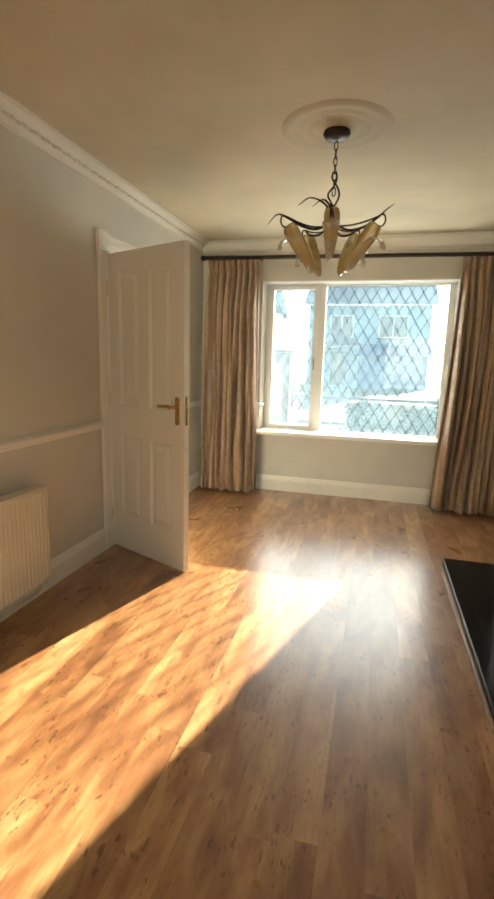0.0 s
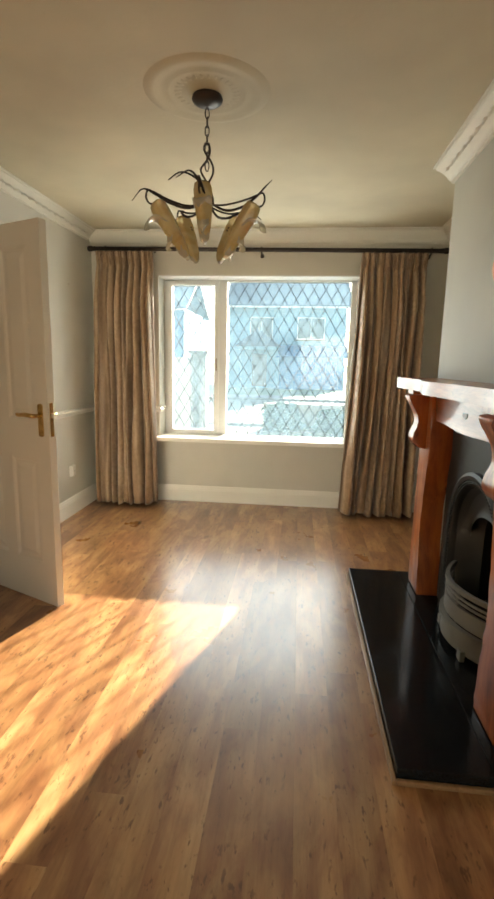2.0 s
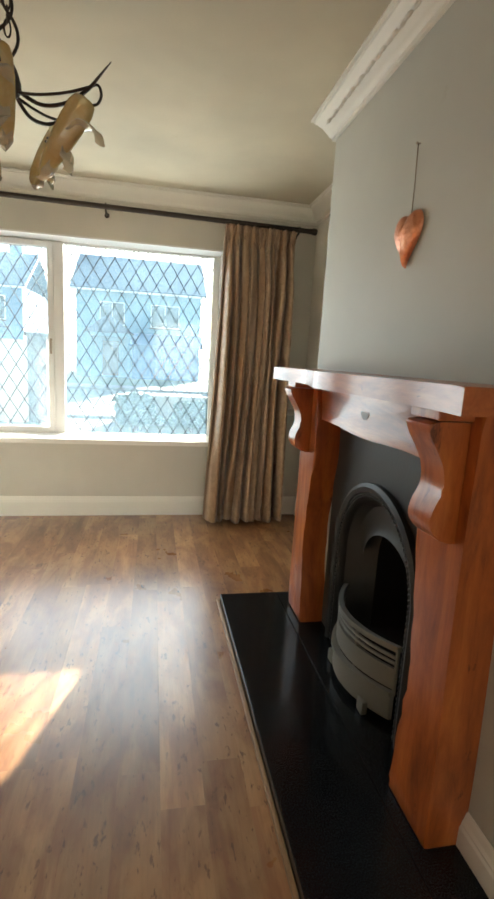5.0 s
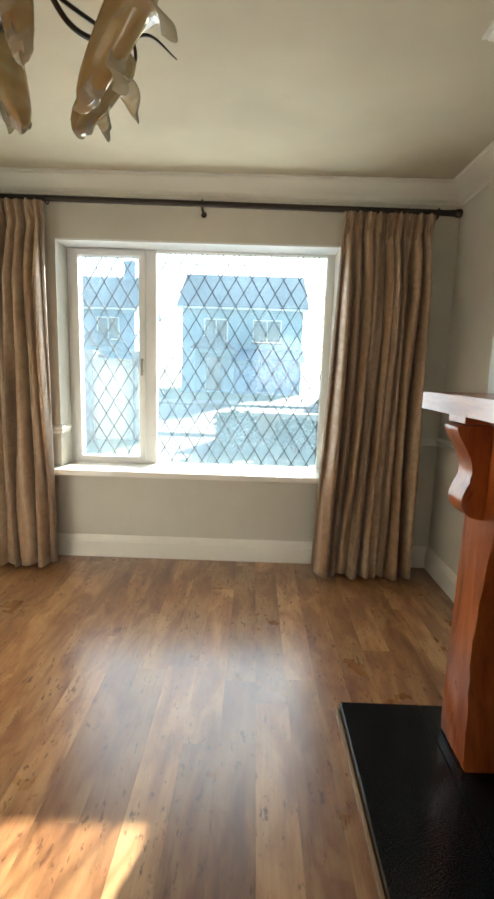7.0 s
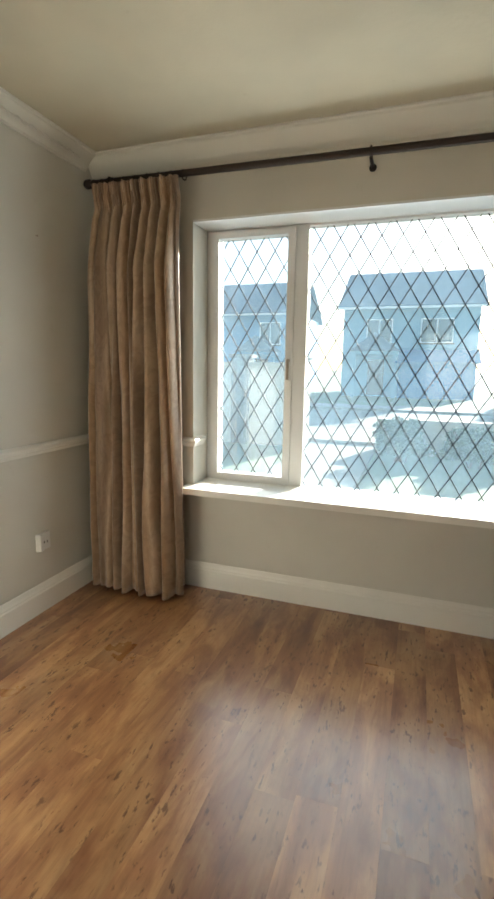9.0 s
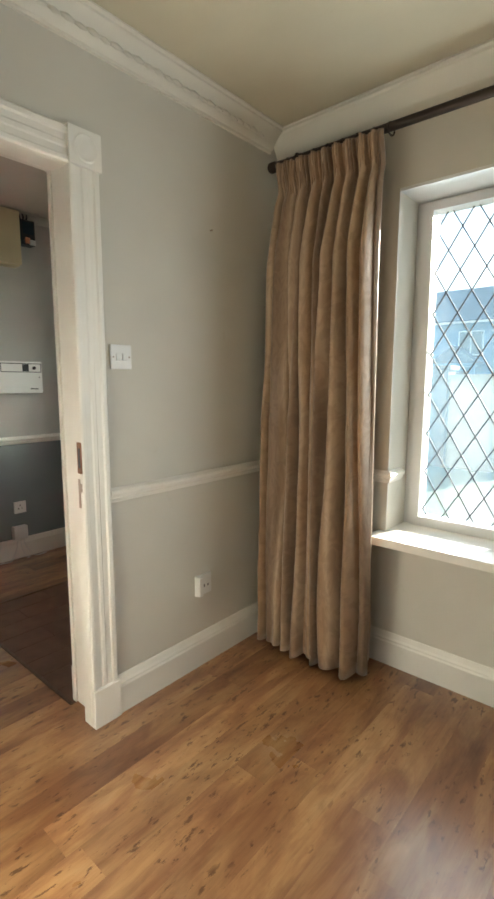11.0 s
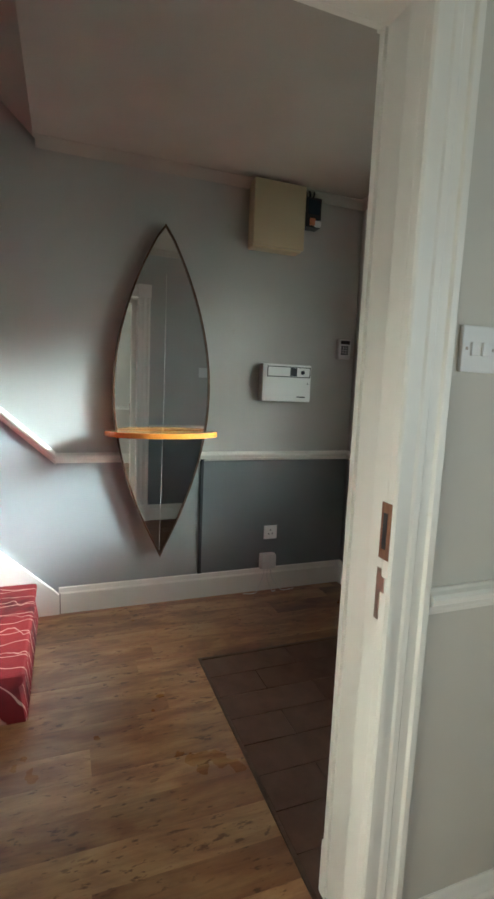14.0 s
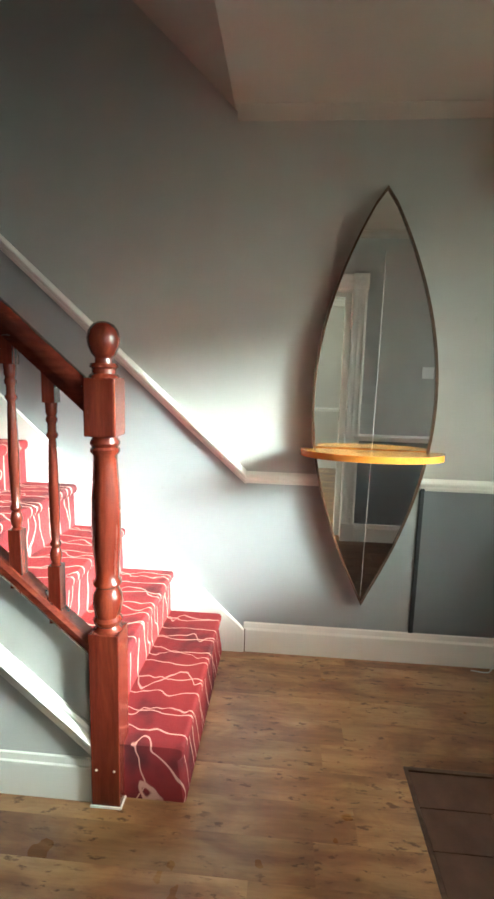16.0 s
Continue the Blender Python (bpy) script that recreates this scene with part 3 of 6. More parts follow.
DEEP = [(o * 1.12 + 0.001, TOP - (TOP - z) * 1.3) for o, z in COVE]
structure("trim_cornice_breast", moulding([(RIGHT, BACK), (RIGHT, BR0), (BREAST, BR0), (BREAST, BR1), (RIGHT, BR1), (RIGHT, FRONT), (LEFT, FRONT)], DEEP), M_CORNICE, "deeper cream plaster cornice along the window wall and chimney breast", "cornice", True)


def cornice_leaf():
    """One curled leaf of the embossed pattern, along local y."""
    bm = bmesh.new()
    bmesh.ops.create_icosphere(bm, subdivisions=1, radius=1.0, matrix=pose(0.0, 0, 0, 0, 0, 0) @ Matrix.Diagonal((0.026, 0.030, 0.009, 1)))
    bmesh.ops.create_icosphere(bm, subdivisions=1, radius=1.0, matrix=pose(-0.016, 0.038, 0, 0, 0, 24) @ Matrix.Diagonal((0.012, 0.024, 0.008, 1)))
    bmesh.ops.create_icosphere(bm, subdivisions=1, radius=1.0, matrix=pose(0.016, 0.038, 0, 0, 0, -24) @ Matrix.Diagonal((0.012, 0.024, 0.008, 1)))
    me = bpy.data.meshes.new("leaf")
    bm.to_mesh(me)
    bm.free()
    me.polygons.foreach_set("use_smooth", [True] * len(me.polygons))
    me.materials.append(M_CORNICE)
    return me


leaf_mesh = cornice_leaf()
for k in range(45):
    y = 0.90 + k * 0.087
    part("leaf", leaf_mesh, None, cornice, "", False, pose(LEFT + 0.041, y, TOP - 0.050, 0, 45, 0))
for k in range(18):
    part("leaf", leaf_mesh, None, cornice, "", False, pose(BREAST - 0.050, BR0 + 0.05 + k * 0.09, TOP - 0.050, 0, -45, 0))

# hall trim
SK = [(0, 0), (0.020, 0), (0.020, 0.112), (0.013, 0.122), (0.010, 0.142), (0.004, 0.148), (0, 0.148)]
HD = [(o, z - 0.004) for o, z in DADO]
hall_skirting = structure("baseboard_hall_1", moulding([(HALL_SIDE - 0.012, A1), (HALL_SIDE - 0.012, HALL_FRONT), (HALL, HALL_FRONT), (HALL, 3.245)], SK), M_WHITE, "white painted hall skirting board with a dark joint", "skirting board")
part("joint", boxes((HALL + 0.018, HALL + 0.0212, 3.250, 3.254, 0.001, 0.118)), M_DARKBEAD, hall_skirting, "dark open joint")
structure("baseboard_hall_2", moulding([(HALL_SIDE - 0.012, HALL_BACK), (HALL_SIDE - 0.012, A0)], SK), M_WHITE, "white painted hall skirting board", "skirting board")
structure("trim_hall_dado_1", moulding([(HALL_SIDE - 0.012, A1), (HALL_SIDE - 0.012, HALL_FRONT), (HALL, HALL_FRONT), (HALL, 3.236)], HD), M_WHITE, "white painted hall dado rail", "dado rail")
structure("trim_hall_dado_2", moulding([(HALL_SIDE - 0.012, HALL_BACK), (HALL_SIDE - 0.012, A0)], HD), M_WHITE, "white painted hall dado rail", "dado rail")
HC = [(0, TOP - 0.045), (0.006, TOP - 0.045), (0.02, TOP - 0.03), (0.035, TOP - 0.008), (0.045, TOP - 0.004), (0.045, TOP), (0, TOP)]
structure("trim_hall_cornice", moulding([(HALL_SIDE - 0.012, 3.16), (HALL_SIDE - 0.012, HALL_FRONT), (HALL, HALL_FRONT), (HALL, 3.16)], HC), M_HALLCEIL, "narrow plaster cornice in the hall", "cornice", True)
SLOPE = 0.885


def sloped(profile, y0, z0, y1, x, side, climb=SLOPE):
    """Rail of (out, up) climbing towards -y along a wall at x; side is the sign of out."""
    bm = bmesh.new()
    rings = [[bm.verts.new((x + side * o, y, z0 + (y0 - y) * climb + u)) for o, u in profile] for y in (y0, y1)]
    n = len(profile)
    for k in range(n):
        bm.faces.new((rings[0][k], rings[0][(k + 1) % n], rings[1][(k + 1) % n], rings[1][k]))
    bm.faces.new(rings[0])
    bm.faces.new(rings[1][::-1])
    return bm


structure("trim_stair_dado", sloped([(o, (z - 0.87) * 1.25) for o, z in DADO], 3.2355, 0.866, HALL_BACK, HALL, 1, 0.905), M_WHITE, "white painted dado rail climbing beside the stairs", "dado rail")

# ---- setting: doorway lining and architrave ----
frame_ob = thing("door_frame", "white painted panelled door frame with corner blocks and bare lock cut-outs", "door frame", (LEFT, (DOOR0 + DOOR1) / 2, 0), kind="structure")
LX0, LX1 = HALL_SIDE - 0.014, LEFT + 0.002
RB = LEFT - 0.046     # where the rebate steps back
part("lining", boxes((LX0, RB, DOOR0 - 0.045, DOOR0 - 0.018, 0, DOORTOP + 0.040), (LX0, RB, DOOR1 + 0.044, DOOR1 + 0.065, 0, DOORTOP + 0.040), (LX0, RB, DOOR0 - 0.045, DOOR1 + 0.065, DOORTOP + 0.040, DOORTOP + 0.065), bevel=0.002), M_WHITE, frame_ob)
part("jamb", boxes((RB, LX1, DOOR0 - 0.045, DOOR0, 0, DOORTOP), bevel=0.003), M_WHITE, frame_ob)
part("jamb", boxes((RB, LX1, DOOR1, DOOR1 + 0.065, 0, DOORTOP), bevel=0.003), M_WHITE, frame_ob)
part("jamb_head", boxes((RB, LX1, DOOR0 - 0.045, DOOR1 + 0.065, DOORTOP, DOORTOP + 0.065), bevel=0.003), M_WHITE, frame_ob)
REEDS = [(0.0, 0.0), (0.0, 0.017), (0.006, 0.021), (0.018, 0.021), (0.022, 0.015), (0.042, 0.0145), (0.047, 0.018), (0.060, 0.018), (0.065, 0.0145), (0.084, 0.015), (0.089, 0.021), (0.103, 0.021), (0.110, 0.014), (0.110, 0.0)]


def architrave(face, out):
    """Reeded architrave with plinth and roundel blocks on one side of the wall."""
    for y, sgn in ((DOOR0, -1), (DOOR1, 1)):
        bm = bmesh.new()
        rings = [[bm.verts.new((face + out * h, y + sgn * (u - 0.0), z)) for u, h in REEDS] for z in (0.15, DOORTOP)]
        n = len(REEDS)
        for k in range(n):
            bm.faces.new((rings[0][k], rings[0][(k + 1) % n], rings[1][(k + 1) % n], rings[1][k]))
        bm.faces.new(rings[0])
        bm.faces.new(rings[1][::-1])
        part("upright", bm, M_WHITE, frame_ob)
        ya, yb = sorted((y, y + sgn * 0.114))
        xa, xb = sorted((face, face + out * 0.027))
        part("plinth", boxes((xa, xb, ya, yb, 0, 0.15), bevel=0.004), M_WHITE, frame_ob)
        yb0, yb1 = sorted((y - sgn * 0.002, y + sgn * 0.116))
        block = part("corner_block", boxes((xa, xb, yb0, yb1, DOORTOP, DOORTOP + 0.116), bevel=0.003), M_WHITE, frame_ob)
        m = Matrix.Translation((face + out * 0.026, y + sgn * 0.057, DOORTOP + 0.058)) @ Euler((0, radians(90) * out, 0)).to_matrix().to_4x4()
        part("roundel", lathe([(0.044, 0), (0.044, 0.003), (0.039, 0.005), (0.034, 0.002), (0.018, 0.002), (0.014, 0.004), (0.0, 0.005)], 28, m), M_WHITE, block, "", True)
    bm = bmesh.new()
    rings = [[bm.verts.new((face + out * h, y, DOORTOP + u)) for u, h in REEDS] for y in (DOOR0, DOOR1)]
    n = len(REEDS)
    for k in range(n):
        bm.faces.new((rings[0][k], rings[0][(k + 1) % n], rings[1][(k + 1) % n], rings[1][k]))
    bm.faces.new(rings[0])
    bm.faces.new(rings[1][::-1])
    part("head", bm, M_WHITE, frame_ob)


architrave(LEFT + 0.002, 1)
D0, D1, DT0 = DOOR0, DOOR1, DOORTOP
DOOR0, DOOR1, DOORTOP = D0 - 0.018, D1 + 0.036, DT0 + 0.040
architrave(HALL_SIDE - 0.014, -1)
DOOR0, DOOR1, DOORTOP = D0, D1, DT0
JY = DOOR1
part("strike_hole", boxes((LEFT - 0.012, LEFT + 0.018, JY - 0.0015, JY + 0.004, 0.968, 1.078), bevel=0.001), M_PLASTERHOLE, frame_ob, "bare wooden latch recess")
part("keep_slot", boxes((LEFT - 0.004, LEFT + 0.008, JY - 0.0025, JY + 0.003, 0.988, 1.058)), M_BLACKPL, frame_ob)
part("key_recess", boxes((LEFT - 0.012, LEFT, JY - 0.0015, JY + 0.004, 0.845, 0.948), (LEFT, LEFT + 0.012, JY - 0.0015, JY + 0.004, 0.903, 0.933)), M_STEEL, frame_ob, "worn metal keep")

# ---- the door leaf ----
HINGE = Vector((LEFT + 0.020, DOOR0 - 0.012, 0.0))
DW, DH, DT = 0.704, 1.958, 0.040
ANG = math.degrees(math.atan2(2.842 - HINGE.y, -0.990 - HINGE.x))
DM = pose(*HINGE, 0, 0, ANG)     # u along the leaf, v through its thickness (away from the room's back), z up


def leaf_box(u0, u1, v0, v1, z0, z1, bevel=0.0):
    bm = boxes((u0, u1, v0, v1, z0, z1), bevel=bevel)
    bm.transform(DM)
    return bm


door = thing("door_1", "white painted four-panel door standing open with brass lever handles", "door", HINGE, kind="structure")
PAN = [(0.105, 0.312, 0.235, 0.80), (0.396, 0.603, 0.235, 0.80), (0.105, 0.312, 1.00, 1.850), (0.396, 0.603, 1.00, 1.850)]
dims = [(0, 0.105), (0.312, 0.396), (0.603, DW)]
bm = boxes(*[(a, b, 0, DT, 0.006, DH) for a, b in dims], *[(a, b, 0, DT, z0, z1) for a, b in ((0.105, 0.312), (0.396, 0.603)) for z0, z1 in ((0.006, 0.235), (0.80, 1.00), (1.850, DH))])
bmesh.ops.remove_doubles(bm, verts=bm.verts, dist=1e-5)
bm.transform(DM)
part("leaf", bm, M_DOOR, door)
for u0, u1, z0, z1 in PAN:
    bm = bmesh.new()
    for v0, sgn in ((0.0, 1), (DT, -1)):
        steps = [(0.0, 0.0005), (0.010, 0.004), (0.016, 0.008), (0.030, 0.008), (0.050, 0.003), (0.054, 0.002)]
        prev = None
        for ins, dep in steps:
            ring = [bm.verts.new(DM @ Vector((u, v0 + sgn * dep, z))) for u, z in ((u0 + ins, z0 + ins), (u1 - ins, z0 + ins), (u1 - ins, z1 - ins), (u0 + ins, z1 - ins))]
            if prev:
                for k in range(4):
                    bm.faces.new((prev[k], prev[(k + 1) % 4], ring[(k + 1) % 4], ring[k]))
            prev = ring
        bm.faces.new(prev)
    part("panel", bm, M_DOOR, door)


def lever(side):
    """Lever on a long back plate; side -1 is the face seen from the room."""
    v0 = 0.0 if side < 0 else DT
    u = DW - 0.055
    pl = plate([(0.018 * math.cos(a) + u, 1.005 + 0.072 * (1 if math.sin(a) > 0 else -1) + 0.012 * math.sin(a)) for a in (2 * math.pi * (k + 0.5) / 20 for k in range(20))], 0.006, axes((0, v0, 0), (1, 0, 0), (0, 0, 1), (0, side, 0)), 0.002)
    pl.transform(DM)
    h = part("handle", pl, M_BRASS, door, "aged brass lever handle", True)
    pts = smooth_line([(u, v0 + side * 0.004, 1.030), (u, v0 + side * 0.034, 1.030), (u - 0.012, v0 + side * 0.050, 1.031), (u - 0.055, v0 + side * 0.052, 1.034), (u - 0.105, v0 + side * 0.050, 1.029), (u - 0.122, v0 + side * 0.048, 1.033)], 5)
    n = len(pts)
    bm = tube([DM @ p for p in pts], [0.0085 + 0.003 * math.sin(math.pi * min(1, i / n * 1.1)) for i in range(n)], 10)
    part("lever", bm, M_BRASS, h, "", True)


lever(-1)
lever(1)
part("latch_plate", leaf_box(DW - 0.001, DW + 0.0015, 0.010, 0.030, 0.925, 1.095, 0.0005), M_BRASS, door, "brass latch plate")
part("latch_bolt", leaf_box(DW, DW + 0.010, 0.014, 0.026, 1.018, 1.042, 0.002), M_STEEL, door)
for z in (0.20, 0.98, 1.70):
    bm = lathe([(0.0, z), (0.0055, z), (0.0055, z + 0.09), (0.0, z + 0.09)], 10, Matrix.Translation((HINGE.x - 0.003, HINGE.y - 0.004, 0)))
    part("hinge", bm, M_BRASS, door, "", True)

# ---- window ----
win = thing("window_1", "white plastic window with diamond leaded panes and a sill", "window", (-0.17, WY, WZ0), kind="structure")
F0, F1 = WY - 0.035, WY + 0.035
P1 = (-0.985, -0.578, 0.665, 2.012)
P2 = (-0.466, 0.668, 0.618, 2.048)
part("window_frame", boxes((WX0, P2[1] + 0.10, F0, F1, WZ0, 0.618), (WX0, P2[1] + 0.10, F0, F1, 2.048, WZ1), (WX0, -1.030, F0, F1, 0.618, 2.048), (P2[1], WX1, F0, F1, 0.618, 2.048), (-0.540, P2[0], F0, F1, 0.618, 2.048)), M_UPVC, win)
sash = part("sash", boxes((-1.028, P1[0], F0 - 0.018, F1 - 0.01, 0.620, 2.046), (P1[1], -0.538, F0 - 0.018, F1 - 0.01, 0.620, 2.046), (P1[0], P1[1], F0 - 0.018, F1 - 0.01, 0.620, P1[2]), (P1[0], P1[1], F0 - 0.018, F1 - 0.01, P1[3], 2.046)), M_UPVC, win, "opening casement")
part("window_handle", tube(smooth_line([(-0.556, F0 - 0.018, 1.34), (-0.556, F0 - 0.045, 1.34), (-0.556, F0 - 0.050, 1.31), (-0.556, F0 - 0.046, 1.235)], 5), 0.008, 8), M_STEEL, sash, "grey metal handle", True)


def leaded(pane, y):
    x0, x1, z0, z1 = pane
    g = part("pane", boxes((x0 - 0.004, x1 + 0.004, y - 0.003, y + 0.003, z0 - 0.004, z1 + 0.004)), M_GLASS, win)
    g.visible_shadow = False
    bm = bmesh.new()
    dw, dh = 0.1063, 0.178
    k = dh / dw
    for sgn in (1, -1):
        for i in range(-30, 60):
            c = z0 + i * dh + 0.03
            pts = []
            for x in (x0, x1):
                z = c + sgn * k * (x - x0)
                pts.append((x, z))
            (xa, za), (xb, zb) = pts
            if sgn < 0:
                (xa, za), (xb, zb) = (xb, zb), (xa, za)
            s = (xb - xa) / (zb - za)
            if zb <= z0 or za >= z1:
                continue
            if za < z0:
                xa, za = xa + s * (z0 - za), z0
            if zb > z1:
                xb, zb = xb - s * (zb - z1), z1
            a, b = Vector((xa, y, za)), Vector((xb, y, zb))
            if (b - a).length < 0.02:
                continue
            w = (b - a).normalized()
            n = Vector((-w.z, 0, w.x)) * 0.0024
            d = Vector((0, 0.0032, 0))
            vs = [bm.verts.new(p) for p in (a - n - d, a + n - d, a + n + d, a - n + d, b - n - d, b + n - d, b + n + d, b - n + d)]
            for q in ((0, 1, 2, 3), (4, 5, 6, 7), (0, 1, 5, 4), (1, 2, 6, 5), (2, 3, 7, 6), (3, 0, 4, 7)):
                bm.faces.new([vs[j] for j in q])
    part("lead_lattice", bm, M_LEAD, g, "diamond lattice of lead strips")


leaded(P1, WY)
leaded(P2, WY)
part("window_sill", boxes((WX0 - 0.035, WX1 + 0.035, 4.868, FRONT - 0.001, WZ0 + 0.002, 0.622), (WX0 + 0.001, WX1 - 0.001, FRONT - 0.001, F0 - 0.001, WZ0 + 0.002, 0.622)), M_WHITE, win, "white painted sill board")
part("reveal_head", boxes((WX0 + 0.001, WX1 - 0.001, FRONT + 0.001, F0 - 0.001, 2.058, WZ1 + 0.002)), M_UPVC, win)

# ---- curtains and pole ----
def pole_z(x):
    return 2.270 - (x + 1.66) * 0.009


pole = thing("curtain_pole", "dark bronze curtain pole with ball ends and rings above the window", "curtain pole", (-0.13, 4.88, 2.24))
part("rod", tube([(x, 4.88, pole_z(x)) for x in (-1.60, -0.8, 0.0, 0.8, 1.34)], 0.0175, 14), M_BRONZE, pole, "", True)
for x, sgn in ((-1.60, -1), (1.34, 1)):
    m = pose(x, 4.88, pole_z(x), 0, 90 * sgn, 0)
    part("finial", lathe([(0.0, -0.004), (0.0195, -0.004), (0.0195, 0.012), (0.016, 0.016), (0.0235, 0.024), (0.0245, 0.050), (0.019, 0.058), (0.0, 0.060)], 18, m), M_BRONZE, pole, "", True)
for x in (-1.50, -0.133, 1.26):
    z = pole_z(x)
    bm = tube([(x, FRONT, z - 0.03), (x, 4.93, z - 0.028), (x, 4.885, z - 0.022)], 0.008, 8)
    tube([(x + 0.0, 4.88 + 0.021 * math.cos(a), z + 0.021 * math.sin(a)) for a in (2 * math.pi * k / 16 for k in range(16))], 0.005, 6, bm, True)
    lathe([(0.0, 0), (0.018, 0), (0.016, 0.006), (0.0, 0.008)], 16, pose(x, FRONT, z - 0.03, 90, 0, 0), bm)
    part("bracket", bm, M_BRONZE, pole, "", True)
RING = bpy.data.meshes.new("ring")
bm = tube([(0, 0.024 * math.cos(a), 0.024 * math.sin(a)) for a in (2 * math.pi * k / 18 for k in range(18))], 0.0035, 6, None, True)
bm.to_mesh(RING)
bm.free()
RING.materials.append(M_BRONZE)
for xa, xb in ((-1.55, -1.06), (0.72, 1.21)):
    for k in range(8):
        x = xa + (xb - xa) * k / 7
        part("ring", RING, None, pole, "", False, pose(x, 4.88, pole_z(x) - 0.008, 0, 0, random.uniform(-14, 14)))


def curtain(label, top0, top1, bot0, bot1, folds, seed, drop, window_end):
    """Gathered cloth with uneven folds under a pencil-pleat heading; x ranges at the top and the bottom."""
    bm = bmesh.new()
    uvl = bm.loops.layers.uv.new("cloth")
    cols, rws = 340, 54
    grid = []
    for r in range(rws + 1):
        v = (r / rws) ** 1.25
        head = max(0.0, 1 - v / 0.055)
        fall = min(1.0, max(0.0, (v - 0.035) / 0.16))
        row = []
        for c in range(cols + 1):
            u = c / cols
            warp = 1.15 * noise.noise(Vector((u * 3.4, v * 0.7, seed))) + 0.34 * noise.noise(Vector((u * 8.0, v * 1.7, seed + 7)))
            ph = 2 * math.pi * (folds * u + warp)
            size = 0.65 + 0.75 * (0.5 + noise.noise(Vector((u * 5.2, v * 1.2, seed + 11))))
            wave = 2.0 * abs(math.sin(ph / 2)) - 1.0      # round ridges, narrow valleys
            dep = -(0.014 + 0.074 * fall) * size * wave
            dep -= fall * 0.013 * math.sin(2.0 * ph + 5.0 * noise.noise(Vector((u * 4.0, v * 1.6, seed + 5))))
            dep += 0.006 * noise.noise(Vector((u * 26, v * 7.0, seed + 3))) + 0.004 * noise.noise(Vector((u * 9, v * 22.0, seed + 4)))
            dep += 0.007 * math.sin(2 * math.pi * folds * 4.5 * u) * max(0.0, 1 - v / 0.07)
            d = abs(u - window_end)
            hem = max(0.0, 1 - d / 0.085)
            hem = hem * hem * (3 - 2 * hem)
            back = max(0.0, 1 - d / 0.016) * 0.020
            dep = dep * (1 - hem) - 0.034 * hem * (0.4 + 0.6 * fall) + back
            x = (top0 + (top1 - top0) * u) * (1 - v) + (bot0 + (bot1 - bot0) * u) * v
            x -= 0.014 * math.sin(ph) * fall * (1 - hem) + 0.012 * noise.noise(Vector((u * 3, v * 2.0, seed + 9))) * (0.3 + v) * math.sin(math.pi * u)
            pinch = 0.016 * math.exp(-((v - 0.05) / 0.022) ** 2)
            y = 4.806 + dep + pinch + 0.014 * (1 - v) - 0.012 * head
            zt = pole_z(x) - 0.030 - 0.006 * abs(math.sin(math.pi * folds * 2.0 * u))
            zb = drop + 0.010 * math.sin(ph * 0.5 + 1) + 0.006 * math.sin(u * 9)
            row.append((bm.verts.new((x, y, zt + (zb - zt) * v)), u, v))
        grid.append(row)
    for r in range(rws):
        for c in range(cols):
            quad = (grid[r][c], grid[r][c + 1], grid[r + 1][c + 1], grid[r + 1][c])
            fc = bm.faces.new([q[0] for q in quad])
            for lp, q in zip(fc.loops, quad):
                lp[uvl].uv = (q[1] * 1.3 + seed, q[2] * 2.3)
    ob = thing("curtain", label, "curtain", ((bot0 + bot1) / 2, 4.842, drop), "curtains at the window")
    cloth = part("cloth", bm, M_CURTAIN, ob, "", True)
    sol = cloth.modifiers.new("thickness", "SOLIDIFY")
    sol.thickness = 0.0025
    # gathered tucks of the heading
    bm = bmesh.new()
    for k in range(folds):
        x = top0 + (top1 - top0) * (k + 0.5) / folds
        for d in (-0.013, 0.0, 0.013):
            tube([(x + d, 4.802 + abs(d) * 0.3, pole_z(x) - 0.040), (x + d * 0.6, 4.808, pole_z(x) - 0.095), (x + d * 1.1, 4.822, pole_z(x) - 0.175)], [0.007, 0.0075, 0.003], 8, bm)
    uv2 = bm.loops.layers.uv.new("cloth")
    for fc in bm.faces:
        for lp in fc.loops:
            lp[uv2].uv = (lp.vert.co.x * 2.4, lp.vert.co.z)
    part("pleat_heading", bm, M_CURTAIN, ob, "", True)


curtain("drawn-back golden taupe patterned satin curtain hanging by the door wall", -1.565, -1.060, -1.585, -1.030, 9, 3, 0.020, 1.0)
curtain("drawn-back golden taupe patterned satin curtain hanging by the chimney recess", 0.700, 1.225, 0.615, 1.250, 9, 8, 0.020, 0.0)

